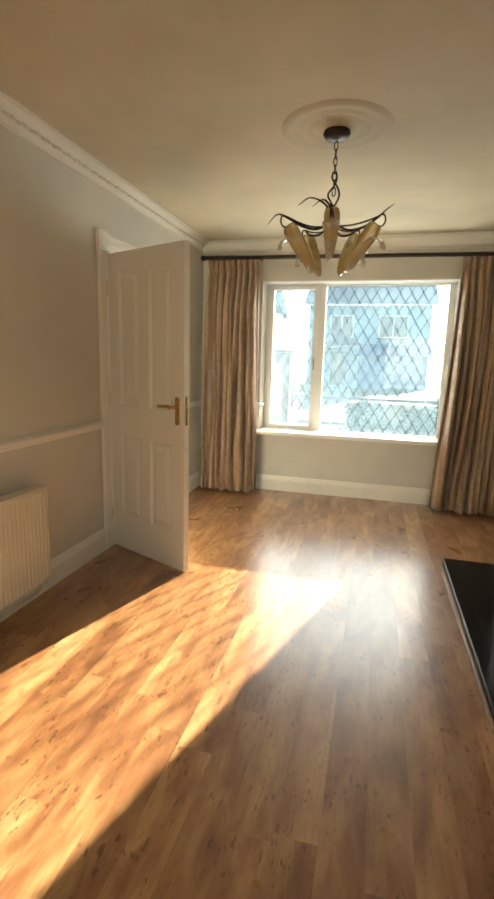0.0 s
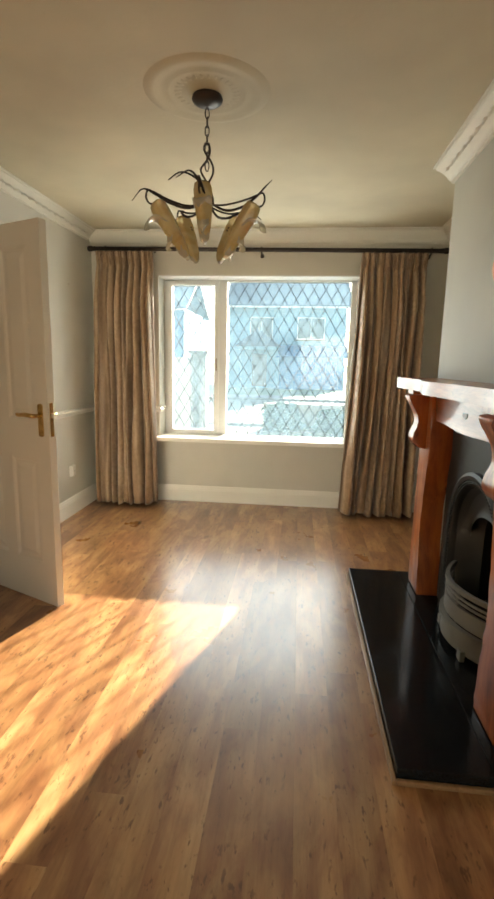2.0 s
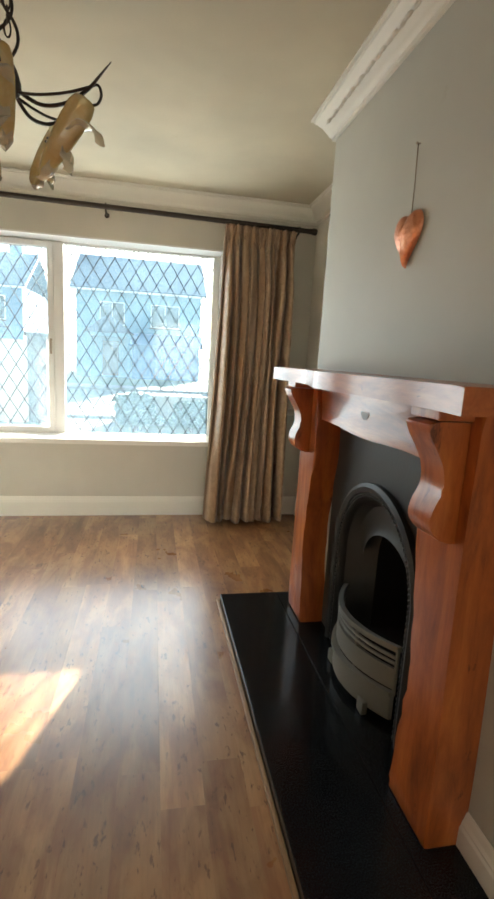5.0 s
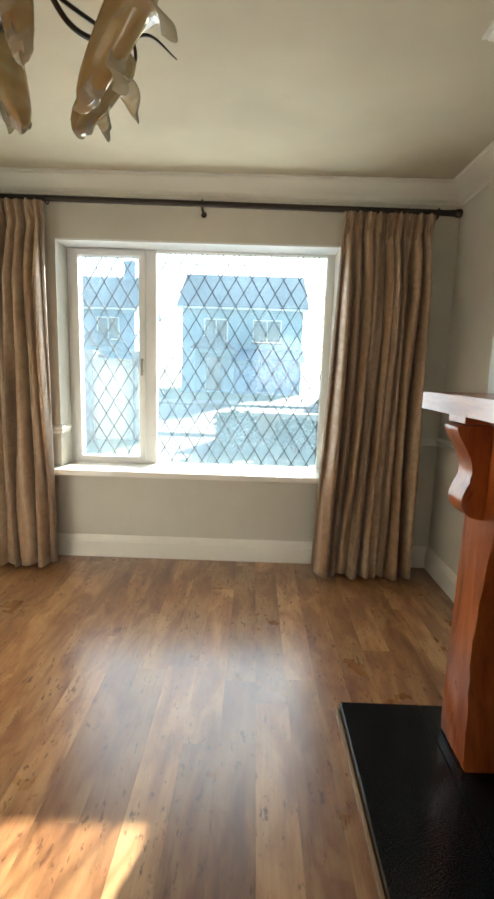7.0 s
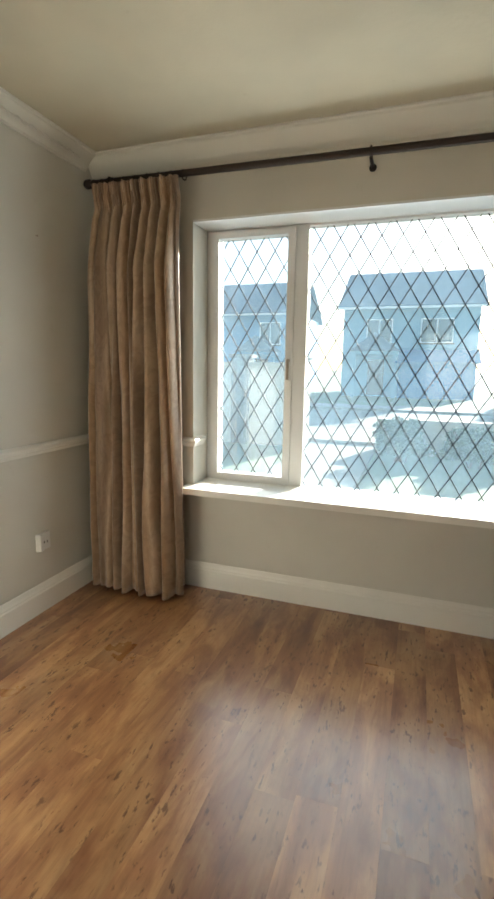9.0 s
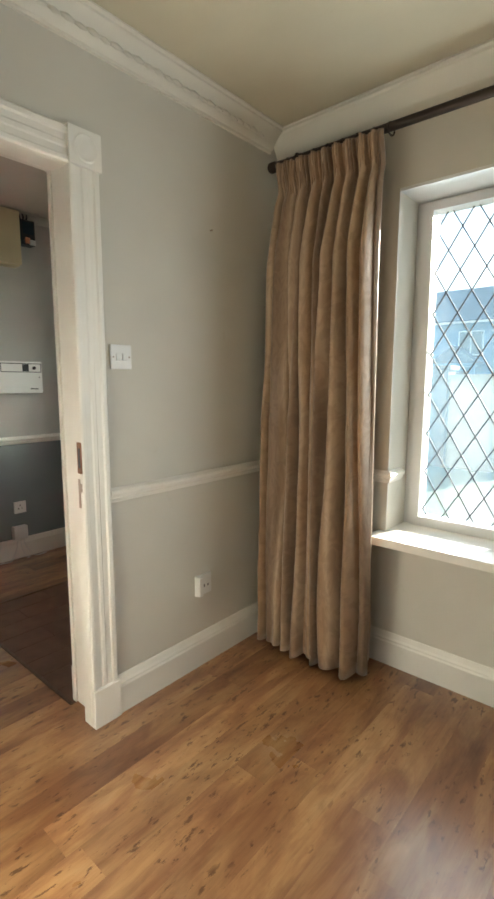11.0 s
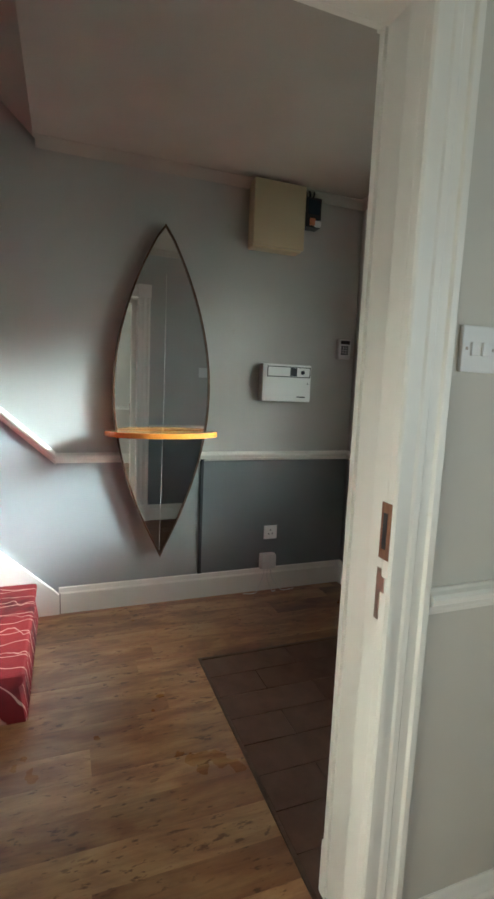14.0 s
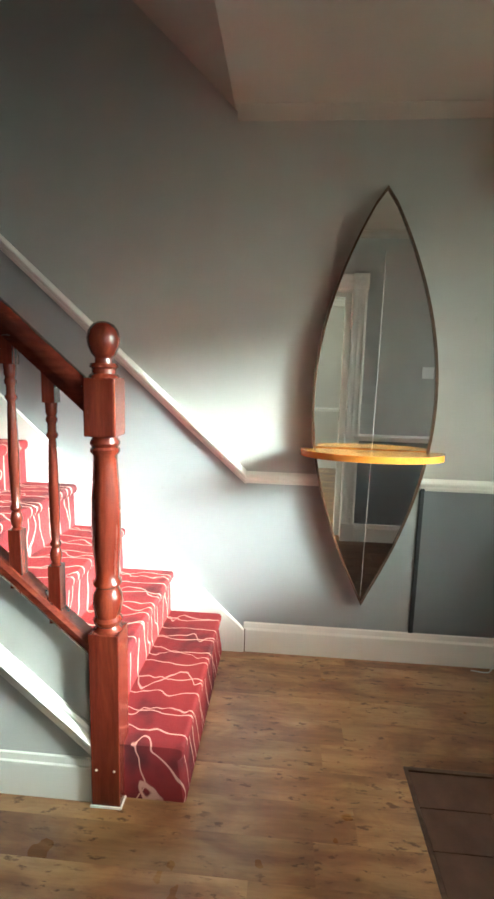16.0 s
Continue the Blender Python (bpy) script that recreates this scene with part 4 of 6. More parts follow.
# ---- ceiling rose and chandelier ----
CX, CY = -0.206, 2.803
rose = thing("ceiling_rose", "cream plaster ceiling rose with moulded rings", "ceiling rose", (CX, CY, TOP))
part("disc", lathe([(0.0, TOP - 0.018), (0.070, TOP - 0.018), (0.10, TOP - 0.007), (0.145, TOP - 0.005), (0.158, TOP - 0.008), (0.168, TOP - 0.008), (0.182, TOP - 0.005), (0.200, TOP - 0.005), (0.222, TOP - 0.010), (0.238, TOP - 0.010), (0.258, TOP - 0.003), (0.266, TOP)], 64, Matrix.Translation((CX, CY, 0))), M_CEIL, rose, "", True)
bm = bmesh.new()
for k in range(28):
    a = 2 * math.pi * k / 28
    bmesh.ops.create_icosphere(bm, subdivisions=1, radius=1, matrix=Matrix.Translation((CX + 0.122 * math.cos(a), CY + 0.122 * math.sin(a), TOP - 0.005)) @ pose(0, 0, 0, 0, 0, math.degrees(a)) @ Matrix.Diagonal((0.022, 0.009, 0.003, 1)))
part("petal_relief", bm, M_CEIL, rose, "", True)

lamp = thing("chandelier", "dark bronze five-arm chandelier with marbled amber lily glass shades", "chandelier", (CX, CY, TOP - 0.022))
part("canopy", lathe([(0.0, TOP - 0.018), (0.062, TOP - 0.018), (0.066, TOP - 0.030), (0.060, TOP - 0.040), (0.040, TOP - 0.050), (0.012, TOP - 0.056), (0.0, TOP - 0.058)], 28, Matrix.Translation((CX, CY, 0))), M_BRONZE, lamp, "", True)
z = TOP - 0.062
for k in range(7):
    m = pose(CX, CY, z - 0.020, 0, 0, 90 * (k % 2) + 20)
    pts = [m @ Vector((0.0085 * math.cos(a), 0, 0.022 * math.sin(a))) for a in (2 * math.pi * i / 14 for i in range(14))]
    part("chain_link", tube(pts, 0.0026, 6, None, True), M_BRONZE, lamp, "", True)
    z -= 0.034
# two bars twisting round each other below the chain
for ph in (0, math.pi):
    pts = [(CX + (0.006 + 0.022 * math.sin(math.pi * u)) * math.cos(ph + 5.5 * u), CY + (0.006 + 0.022 * math.sin(math.pi * u)) * math.sin(ph + 5.5 * u), 2.235 - 0.185 * u) for u in (i / 22 for i in range(23))]
    part("twist_bar", tube(pts, 0.0045, 7), M_BRONZE, lamp, "", True)
part("hub", lathe([(0.0, 2.085), (0.010, 2.082), (0.014, 2.060), (0.024, 2.040), (0.032, 2.010), (0.033, 1.990), (0.024, 1.978), (0.010, 1.968), (0.0, 1.960)], 20, Matrix.Translation((CX, CY, 0))), M_BRONZE, lamp, "", True)


def polar(a, r, zz, side=0.0):
    return Vector((CX + r * math.cos(a) - side * math.sin(a), CY + r * math.sin(a) + side * math.cos(a), zz))


def lily(a, parent, lift):
    """Tube of cast glass that hangs slantwise, its lip torn into petals."""
    top, tip = polar(a, 0.222 - lift, 1.976 + lift), polar(a, 0.084 - lift * 0.5, 1.768 + lift)
    way = (tip - top).normalized()
    out = Vector((math.cos(a), math.sin(a), 0))
    out = (out - way * out.dot(way)).normalized()
    sid = way.cross(out)
    length = (tip - top).length
    bm = bmesh.new()
    rings = []
    seg = 22
    shape = [(0.0, 0.020), (0.03, 0.031), (0.12, 0.037), (0.30, 0.037), (0.50, 0.034), (0.68, 0.029), (0.82, 0.024), (0.92, 0.017), (0.97, 0.010), (1.0, 0.005)]
    for s, r in shape:
        ring = []
        for k in range(seg):
            b = 2 * math.pi * k / seg
            rr = r * (1 + 0.10 * math.sin(3 * b + 2 * s) + 0.05 * math.sin(5 * b + a * 3))
            ring.append(bm.verts.new(top + way * (length * s) + out * (rr * math.cos(b)) + sid * (rr * math.sin(b))))
        rings.append(ring)
    for p, q in zip(rings, rings[1:]):
        for k in range(seg):
            bm.faces.new((p[k], p[(k + 1) % seg], q[(k + 1) % seg], q[k]))
    bm.faces.new(rings[0])
    bm.faces.new(rings[-1])
    sh = part("shade", bm, M_SHADE, parent, "marbled amber glass lily shade", True)

    def petal(name, mat, start, ends, width, lab):
        bm = bmesh.new()
        line = smooth_line(ends, 6)
        n = len(line)
        rows = []
        for i, p in enumerate(line):
            u = i / (n - 1)
            w = width * (0.55 + 0.75 * math.sin(math.pi * min(1, 0.25 + u * 0.72))) * (1 - 0.45 * u ** 4)
            rows.append([(p + sid * (w * t) + out * (-0.010 * abs(t) ** 2 * 2 + 0.004 * math.sin(7 * t + 9 * u)) + way * (0.006 * math.sin(11 * t + 3) * u)) for t in (-1, -0.5, 0, 0.5, 1)])
        top_v = [[bm.verts.new(q) for q in r] for r in rows]
        low_v = [[bm.verts.new(q + way * 0.004 - out * 0.002) for q in r] for r in rows]
        for i in range(n - 1):
            for k in range(4):
                bm.faces.new((top_v[i][k], top_v[i][k + 1], top_v[i + 1][k + 1], top_v[i + 1][k]))
                bm.faces.new((low_v[i][k], low_v[i + 1][k], low_v[i + 1][k + 1], low_v[i][k + 1]))
            for k in (0, 4):
                bm.faces.new((top_v[i][k], top_v[i + 1][k], low_v[i + 1][k], low_v[i][k]))
        for i in (0, n - 1):
            for k in range(4):
                bm.faces.new((top_v[i][k], top_v[i][k + 1], low_v[i][k + 1], low_v[i][k]))
        part(name, bm, mat, sh, lab, True)
    s0 = top + way * (length * 0.20) + out * 0.026
    petal("petal", M_LIP, s0, [s0 + way * 0.05, s0 + out * 0.016 + way * 0.014, s0 + out * 0.050 - way * 0.002, s0 + out * 0.080 + way * 0.020], 0.031, "clear frilled glass petal")
    s1 = top + way * (length * 0.62) + out * 0.030
    petal("petal", M_LIP, s1, [s1 - way * 0.02, s1 + out * 0.018 + way * 0.006, s1 + out * 0.030 + way * 0.012, s1 + out * 0.038 + way * 0.030], 0.019, "clear frilled glass lip")
    s2 = top + way * (length * 0.84) + out * 0.022
    petal("petal", M_LIP, s2, [s2 - way * 0.03, s2 + out * 0.006 + way * 0.006, s2 + out * 0.002 + way * 0.024, s2 + way * 0.040 - out * 0.008], 0.017, "clear frilled glass lip")
    for q in (0.34, 0.40):
        c = top + way * (length * q) - out * 0.034 + sid * 0.008
        bm = bmesh.new()
        bmesh.ops.create_icosphere(bm, subdivisions=2, radius=0.0045, matrix=Matrix.Translation(c))
        part("screw", bm, M_BRONZE, sh, "", True)


for k in range(5):
    a = radians(-83 + 72 * k - (3 if k == 0 else 0))
    arm = part("arm", tube(smooth_line([polar(a, 0.015, 1.995), polar(a, 0.085, 1.962, 0.010), polar(a, 0.160, 1.972, 0.012), polar(a, 0.225, 2.005, 0.0), polar(a, 0.272, 2.028, -0.034), polar(a, 0.312, 2.010 + 0.026 * (1 if k in (1, 3) else -0.8), -0.078)], 7), [0.0058] * 20 + [0.0058 - 0.0003 * i for i in range(16)], 7), M_BRONZE, lamp, "", True)
    part("arm_strand", tube(smooth_line([polar(a, 0.020, 1.985), polar(a, 0.090, 1.978, -0.012), polar(a, 0.165, 1.990, -0.006), polar(a, 0.232, 2.012, 0.002)], 7), 0.0042, 7), M_BRONZE, arm, "", True)
    part("hook", tube(smooth_line([polar(a, 0.218, 2.006), polar(a, 0.252, 2.016), polar(a, 0.262, 1.990), polar(a, 0.252, 1.968), polar(a, 0.232, 1.962)], 6), 0.0040, 7), M_BRONZE, arm, "", True)
    lily(a, lamp, 0.050 if k == 0 else 0.0)
for a, zz in ((radians(176), 2.095),):
    part("tendril", tube(smooth_line([polar(a, 0.010, 2.060), polar(a, 0.060, 2.105), polar(a, 0.120, 2.125), polar(a, 0.175, zz)], 8), [0.0055 - 0.00014 * i for i in range(25)], 7), M_BRONZE, lamp, "", True)

# ---- fireplace ----
HX0, HY0, HY1, HZ = 0.583, 1.952, 3.506, 0.050
hearth = thing("hearth", "polished black granite hearth slab edged with a wooden bead", "hearth", ((HX0 + BREAST) / 2, (HY0 + HY1) / 2, 0))
part("slab", boxes((HX0, 0.885, HY0, HY1, 0.001, HZ), bevel=0.003), M_GRANITE, hearth)
part("slab", boxes((0.8865, BREAST - 0.001, HY0, HY1, 0.001, HZ), bevel=0.003), M_GRANITE, hearth)
part("back_slab", boxes((BREAST - 0.001, RIGHT - 0.02, 2.40, 3.07, 0.001, HZ)), M_GRANITE, hearth)
part("bead", boxes((HX0 - 0.016, HX0 - 0.001, HY0 - 0.016, HY1 + 0.016, 0, 0.017), bevel=0.004), M_BEAD, hearth, "pale wooden bead")
part("bead", boxes((HX0 - 0.001, BREAST - 0.021, HY0 - 0.016, HY0 - 0.001, 0, 0.017), bevel=0.004), M_BEAD, hearth, "pale wooden bead")
part("bead", boxes((HX0 - 0.001, BREAST - 0.021, HY1 + 0.001, HY1 + 0.016, 0, 0.017), bevel=0.004), M_BEAD, hearth, "pale wooden bead")

sur = thing("fireplace_surround", "orange-stained pine fireplace surround with wavy-edged legs and scrolled corbels", "fireplace surround", (0.95, 2.735, HZ))
LEGZ0, LEGZ1 = HZ + 0.001, 1.187
FX = 0.922


def leg(y0, y1, inner):
    """Board-fronted leg whose edges wander like waney timber; inner is the sign of y towards the grate."""
    out = []
    n = 26
    for i in range(n + 1):
        z = LEGZ0 + (LEGZ1 - LEGZ0) * i / n
        out.append(((y0 if inner > 0 else y1) - inner * 0.006 * math.sin(5.2 * z + 0.4), z))
    for i in range(n, -1, -1):
        z = LEGZ0 + (LEGZ1 - LEGZ0) * i / n
        out.append(((y1 if inner > 0 else y0) + inner * (0.024 * math.sin(7.4 * z + 1.0) - 0.014 * math.cos(3.1 * z) + 0.005 * math.sin(31 * z)), z))
    bm = plate(out, BREAST - 0.001 - FX, axes((BREAST - 0.001, 0, 0), (0, 1, 0), (0, 0, 1), (-1, 0, 0)), 0.014, 3)
    part("leg", bm, M_PINE, sur, "", True)


leg(2.088, 2.265, 1)
leg(3.205, 3.382, -1)
part("frieze", plate([(2.269 + 0.932 * i / 20, 1.030 + 0.006 * math.sin(9 * i / 20)) for i in range(21)] + [(3.201, 1.187), (2.269, 1.187)], 0.096, axes((1.039, 0, 0), (0, 1, 0), (0, 0, 1), (-1, 0, 0)), 0.004), M_PINEY, sur, "", True)
part("knot", plate([(2.735 + 0.034 * math.cos(a), 1.108 + 0.014 * math.sin(a) + 0.004 * math.cos(2 * a)) for a in (2 * math.pi * k / 20 for k in range(20))], 0.003, axes((0.944, 0, 0), (0, 1, 0), (0, 0, 1), (-1, 0, 0)), 0.001), M_DARKBEAD, sur, "dark oval knot in the pine")
# shelf with a serpentine front edge
n = 48
front = []
for i in range(n + 1):
    u = i / n
    bow = 0.024 * math.sin(2 * math.pi * (u * 1.5 + 0.05)) + 0.008 * math.sin(2 * math.pi * u * 3.0 + 1)
    front.append((0.800 + bow * math.sin(math.pi * u) ** 0.6, 1.995 + 1.528 * u))
bm = plate([(x, y) for x, y in front] + [(BREAST - 0.001, 3.523), (BREAST - 0.001, 1.995)], 0.058, axes((0, 0, 1.190), (1, 0, 0), (0, 1, 0), (0, 0, 1)), 0.007, 3)
part("mantel_shelf", bm, M_PINEY, sur, "", True)
for y0 in (2.115, 3.235):
    part("shelf_batten", boxes((0.830, 0.921, y0, y0 + 0.12, 1.166, 1.189), bevel=0.003), M_PINE, sur)
for y0 in (2.125, 3.245):
    prof = smooth_line([(0.0, 0.290, 0), (0.098, 0.288, 0), (0.100, 0.262, 0), (0.078, 0.225, 0), (0.055, 0.180, 0), (0.050, 0.130, 0), (0.068, 0.085, 0), (0.072, 0.045, 0), (0.045, 0.010, 0), (0.0, 0.0, 0)], 4)
    bm = plate([(p.x, p.y) for p in prof], 0.100, axes((FX - 0.0005, y0 + 0.100, 0.872), (-1, 0, 0), (0, 0, 1), (0, -1, 0)), 0.004, 2)
    part("corbel", bm, M_PINE, sur, "scrolled pine corbel", True)

ins = thing("cast_iron_fireplace", "blackened cast iron arched fireplace insert with a bowed grate", "fireplace", (1.04, 2.735, HZ))
YC, AR = 2.735, 0.345
SPRING = 0.505


def arch_line(r, grow=0.0, n=28):
    """Arch of half-width r from the hearth up and over."""
    pts = [(YC - r, HZ + 0.002)]
    for i in range(n + 1):
        a = math.pi - math.pi * i / n
        pts.append((YC + r * math.cos(a), SPRING + (r + grow) * math.sin(a)))
    return pts + [(YC + r, HZ + 0.002)]


def arch_band(stages):
    """Skin through arches (half width, x)."""
    bm = bmesh.new()
    prev = None
    for r, x in stages:
        ring = [bm.verts.new((x, y, z)) for y, z in arch_line(r)]
        if prev:
            for i in range(len(ring) - 1):
                bm.faces.new((prev[i], prev[i + 1], ring[i + 1], ring[i]))
        prev = ring
    return bm


# flat plate round the arch
bm = bmesh.new()
inner = arch_line(AR)
a_top = [(YC - 0.462, HZ + 0.002), (YC - 0.462, 1.028), (YC + 0.462, 1.028), (YC + 0.462, HZ + 0.002)]
nin = len(inner)
vi = [bm.verts.new((1.036, y, z)) for y, z in inner]
vo = []
for i, (y, z) in enumerate(inner):
    if i == 0 or i == nin - 1:
        vo.append(bm.verts.new((1.036, YC + (-0.462 if i == 0 else 0.462), z)))
    else:
        dy, dz = y - YC, z - SPRING
        s = min(0.462 / max(abs(dy), 1e-6), (1.028 - SPRING) / max(dz, 1e-6))
        vo.append(bm.verts.new((1.036, YC + dy * s, SPRING + dz * s)))
for i in range(nin - 1):
    bm.faces.new((vi[i], vi[i + 1], vo[i + 1], vo[i]))
for y in (-0.462, 0.462):
    c = bm.verts.new((1.036, YC + y, 1.028))
    near = sorted(vo, key=lambda v: (v.co - c.co).length)[:2]
    bm.faces.new((c, *near))
part("plate", bm, M_IRON, ins)
part("arch_frame", arch_band([(AR + 0.002, 1.034), (AR + 0.002, 1.014), (AR - 0.014, 1.006), (AR - 0.030, 1.012), (AR - 0.034, 1.022), (AR - 0.050, 1.018), (AR - 0.060, 1.028), (AR - 0.064, 1.050)]), M_IRON, ins, "", True)
bm = bmesh.new()
line = arch_line(AR - 0.042, 0, 54)[1:-1]
for i, (y, zz) in enumerate(line):
    bmesh.ops.create_icosphere(bm, subdivisions=1, radius=0.0065, matrix=Matrix.Translation((1.017, y, zz)))
for s in (-1, 1):
    for i in range(22):
        bmesh.ops.create_icosphere(bm, subdivisions=1, radius=0.0065, matrix=Matrix.Translation((1.017, YC + s * (AR - 0.042), HZ + 0.02 + i * 0.0205)))
part("beading", bm, M_IRON, ins, "row of cast beads", True)
part("splay", arch_band([(AR - 0.064, 1.050), (AR - 0.13, 1.120), (AR - 0.16, 1.150)]), M_IRON, ins, "", True)
part("fire_box", arch_band([(AR - 0.16, 1.150), (AR - 0.17, 1.36)]), M_SOOT, ins)
part("fire_back", boxes((1.355, 1.375, YC - 0.21, YC + 0.21, HZ + 0.002, 0.78)), M_SOOT, ins)
# hood inside the arch
bm = bmesh.new()
prev = None
for s in range(9):
    u = s / 8
    ring = []
    for i in range(21):
        a = math.pi * i / 20
        r = (AR - 0.075) * (1 - 0.30 * u)
        ring.append(bm.verts.new((1.062 + 0.055 * math.sin(math.pi * u * 0.6) - 0.030 * u, YC + r * math.cos(a), SPRING + 0.02 + (r * math.sin(a)) * (1 - 0.26 * u) - 0.02 * u)))
    if prev:
        for i in range(20):
            bm.faces.new((prev[i], prev[i + 1], ring[i + 1], ring[i]))
    prev = ring
part("hood", bm, M_IRON, ins, "embossed iron hood", True)


def bow(y0, y1, x_end, x_mid, z, n=18):
    return [(x_end + (x_mid - x_end) * (1 - ((2 * i / n) - 1) ** 2), y0 + (y1 - y0) * i / n, z) for i in range(n + 1)]


def strip(z0, z1, xa, xm, thick, half=0.235):
    bm = bmesh.new()
    a = [[bm.verts.new((x + dx, y, z)) for x, y, _ in bow(YC - half, YC + half, xa, xm, 0)] for dx, z in ((0, z0), (0, z1), (thick, z1), (thick, z0))]
    for i in range(len(a[0]) - 1):
        for k in range(4):
            bm.faces.new((a[k][i], a[k][i + 1], a[(k + 1) % 4][i + 1], a[(k + 1) % 4][i]))
    bm.faces.new([a[k][0] for k in range(4)])
    bm.faces.new([a[k][-1] for k in range(4)])
    return bm


part("grate_apron", strip(HZ + 0.030, 0.170, 1.030, 0.938, 0.014), M_GRATE, ins, "worn grey iron ash apron", True)
part("grate_apron_rim", strip(0.170, 0.186, 1.022, 0.924, 0.026), M_GRATE, ins, "", True)
part("grate_panel", strip(0.196, 0.272, 1.034, 0.946, 0.014), M_GRATE, ins, "worn grey iron grate front", True)
part("grate_rim", strip(0.335, 0.355, 1.034, 0.940, 0.020), M_GRATE, ins, "", True)
for zz in (0.292, 0.313):
    part("grate_bar", tube(bow(YC - 0.235, YC + 0.235, 1.038, 0.952, zz), 0.0065, 8), M_GRATE, ins, "", True)
for k in (0, 6, 12, 18):
    x, y, _ = bow(YC - 0.235, YC + 0.235, 1.040, 0.954, 0)[k]
    part("grate_upright", tube([(x, y, 0.188), (x, y, 0.345)], 0.007, 8), M_GRATE, ins, "", True)
for y in (YC - 0.15, YC + 0.15):
    part("foot", boxes((0.962, 0.985, y - 0.022, y + 0.022, HZ + 0.001, HZ + 0.05), bevel=0.005), M_GRATE, ins, "", True)
part("fire_bed", boxes((1.05, 1.35, YC - 0.17, YC + 0.17, 0.16, 0.185)), M_SOOT, ins)

# ---- copper heart ----
hrt = thing("heart_ornament", "hammered copper heart hanging on a brown cord", "wall ornament", (BREAST, 2.735, 1.60))
outline = []
for i in range(48):
    a = 2 * math.pi * i / 48
    outline.append((0.0052 * 16 * math.sin(a) ** 3, 0.0060 * (13 * math.cos(a) - 5 * math.cos(2 * a) - 2 * math.cos(3 * a) - math.cos(4 * a))))
bm = bmesh.new()
prev = None
for s, d in ((1.0, 0.004), (1.0, 0.010), (0.93, 0.019), (0.78, 0.027), (0.5, 0.033), (0.2, 0.036)):
    ring = [bm.verts.new((BREAST - d, 2.735 + y * s, 1.706 + z * s)) for y, z in outline]
    if prev:
        for i in range(48):
            bm.faces.new((prev[i], prev[(i + 1) % 48], ring[(i + 1) % 48], ring[i]))
    else:
        bm.faces.new(ring)
    prev = ring
bm.faces.new(prev)
part("heart", bm, M_COPPER, hrt, "", True)
part("cord", tube([(BREAST - 0.008, 2.729, 1.735), (BREAST - 0.006, 2.733, 1.86), (BREAST - 0.008, 2.736, 1.985)], 0.0018, 6), M_STRING, hrt, "brown cord")
part("nail", lathe([(0, 0), (0.002, 0), (0.002, 0.012), (0.005, 0.012), (0.004, 0.015), (0, 0.015)], 10, pose(BREAST, 2.736, 1.987, 0, -90, 0)), M_STEEL, hrt, "", True)
bm = lathe([(0, 0), (0.002, 0), (0.002, 0.010), (0.0045, 0.010), (0.004, 0.013), (0, 0.013)], 10, pose(LEFT, 4.50, 1.914, 0, 90, 0))
tagged(part("picture_nail", bm, M_STEEL, None, "", True), "bare steel picture nail in the painted wall", "nail")

# ---- radiator ----
rad = thing("radiator", "cream enamelled panel radiator with vertical ribs under the dado", "radiator", (LEFT + 0.05, 1.81, 0.10))
RY0, RY1, RZ0, RZ1, RX = 1.25, 2.335, 0.108, 0.632, LEFT + 0.100
bm = bmesh.new()
prof = []
y = RY0
while y < RY1 - 0.001:
    for d, e in ((0.0, 0.0), (0.006, 0.0), (0.011, -0.009), (0.019, -0.009), (0.024, 0.0)):
        if y + d <= RY1:
            prof.append((y + d, RX + e))
    y += 0.028
rows = []
for z, ins_ in ((RZ0, -0.010), (RZ0 + 0.014, 0.0), (RZ0 + 0.030, 1), (RZ1 - 0.036, 1), (RZ1 - 0.020, 0.0), (RZ1 - 0.004, -0.004)):
    rows.append([bm.verts.new((x if ins_ == 1 else RX + ins_, y, z)) for y, x in prof])
for a, b in zip(rows, rows[1:]):
    for i in range(len(prof) - 1):
        bm.faces.new((a[i], a[i + 1], b[i + 1], b[i]))
part("front_panel", bm, M_RAD, rad, "", False)
part("body", boxes((LEFT + 0.030, RX - 0.012, RY0 + 0.004, RY1 - 0.004, RZ0 + 0.004, RZ1 - 0.004)), M_RAD, rad)
part("side_cover", boxes((LEFT + 0.026, RX + 0.001, RY1 - 0.003, RY1 + 0.002, RZ0 - 0.004, RZ1), bevel=0.001), M_RAD, rad)
part("side_cover", boxes((LEFT + 0.026, RX + 0.001, RY0 - 0.002, RY0 + 0.003, RZ0 - 0.004, RZ1), bevel=0.001), M_RAD, rad)
part("top_grille", boxes((LEFT + 0.026, RX - 0.006, RY0, RY1, RZ1 - 0.003, RZ1 + 0.003), *[(LEFT + 0.034, RX - 0.014, RY0 + 0.02 + k * 0.03, RY0 + 0.026 + k * 0.03, RZ1 + 0.003, RZ1 + 0.005) for k in range(35)]), M_RAD, rad)
part("bracket", boxes((LEFT, LEFT + 0.03, 2.10, 2.13, 0.16, 0.56)), M_RAD, rad)
part("bracket", boxes((LEFT, LEFT + 0.03, 1.46, 1.49, 0.16, 0.56)), M_RAD, rad)
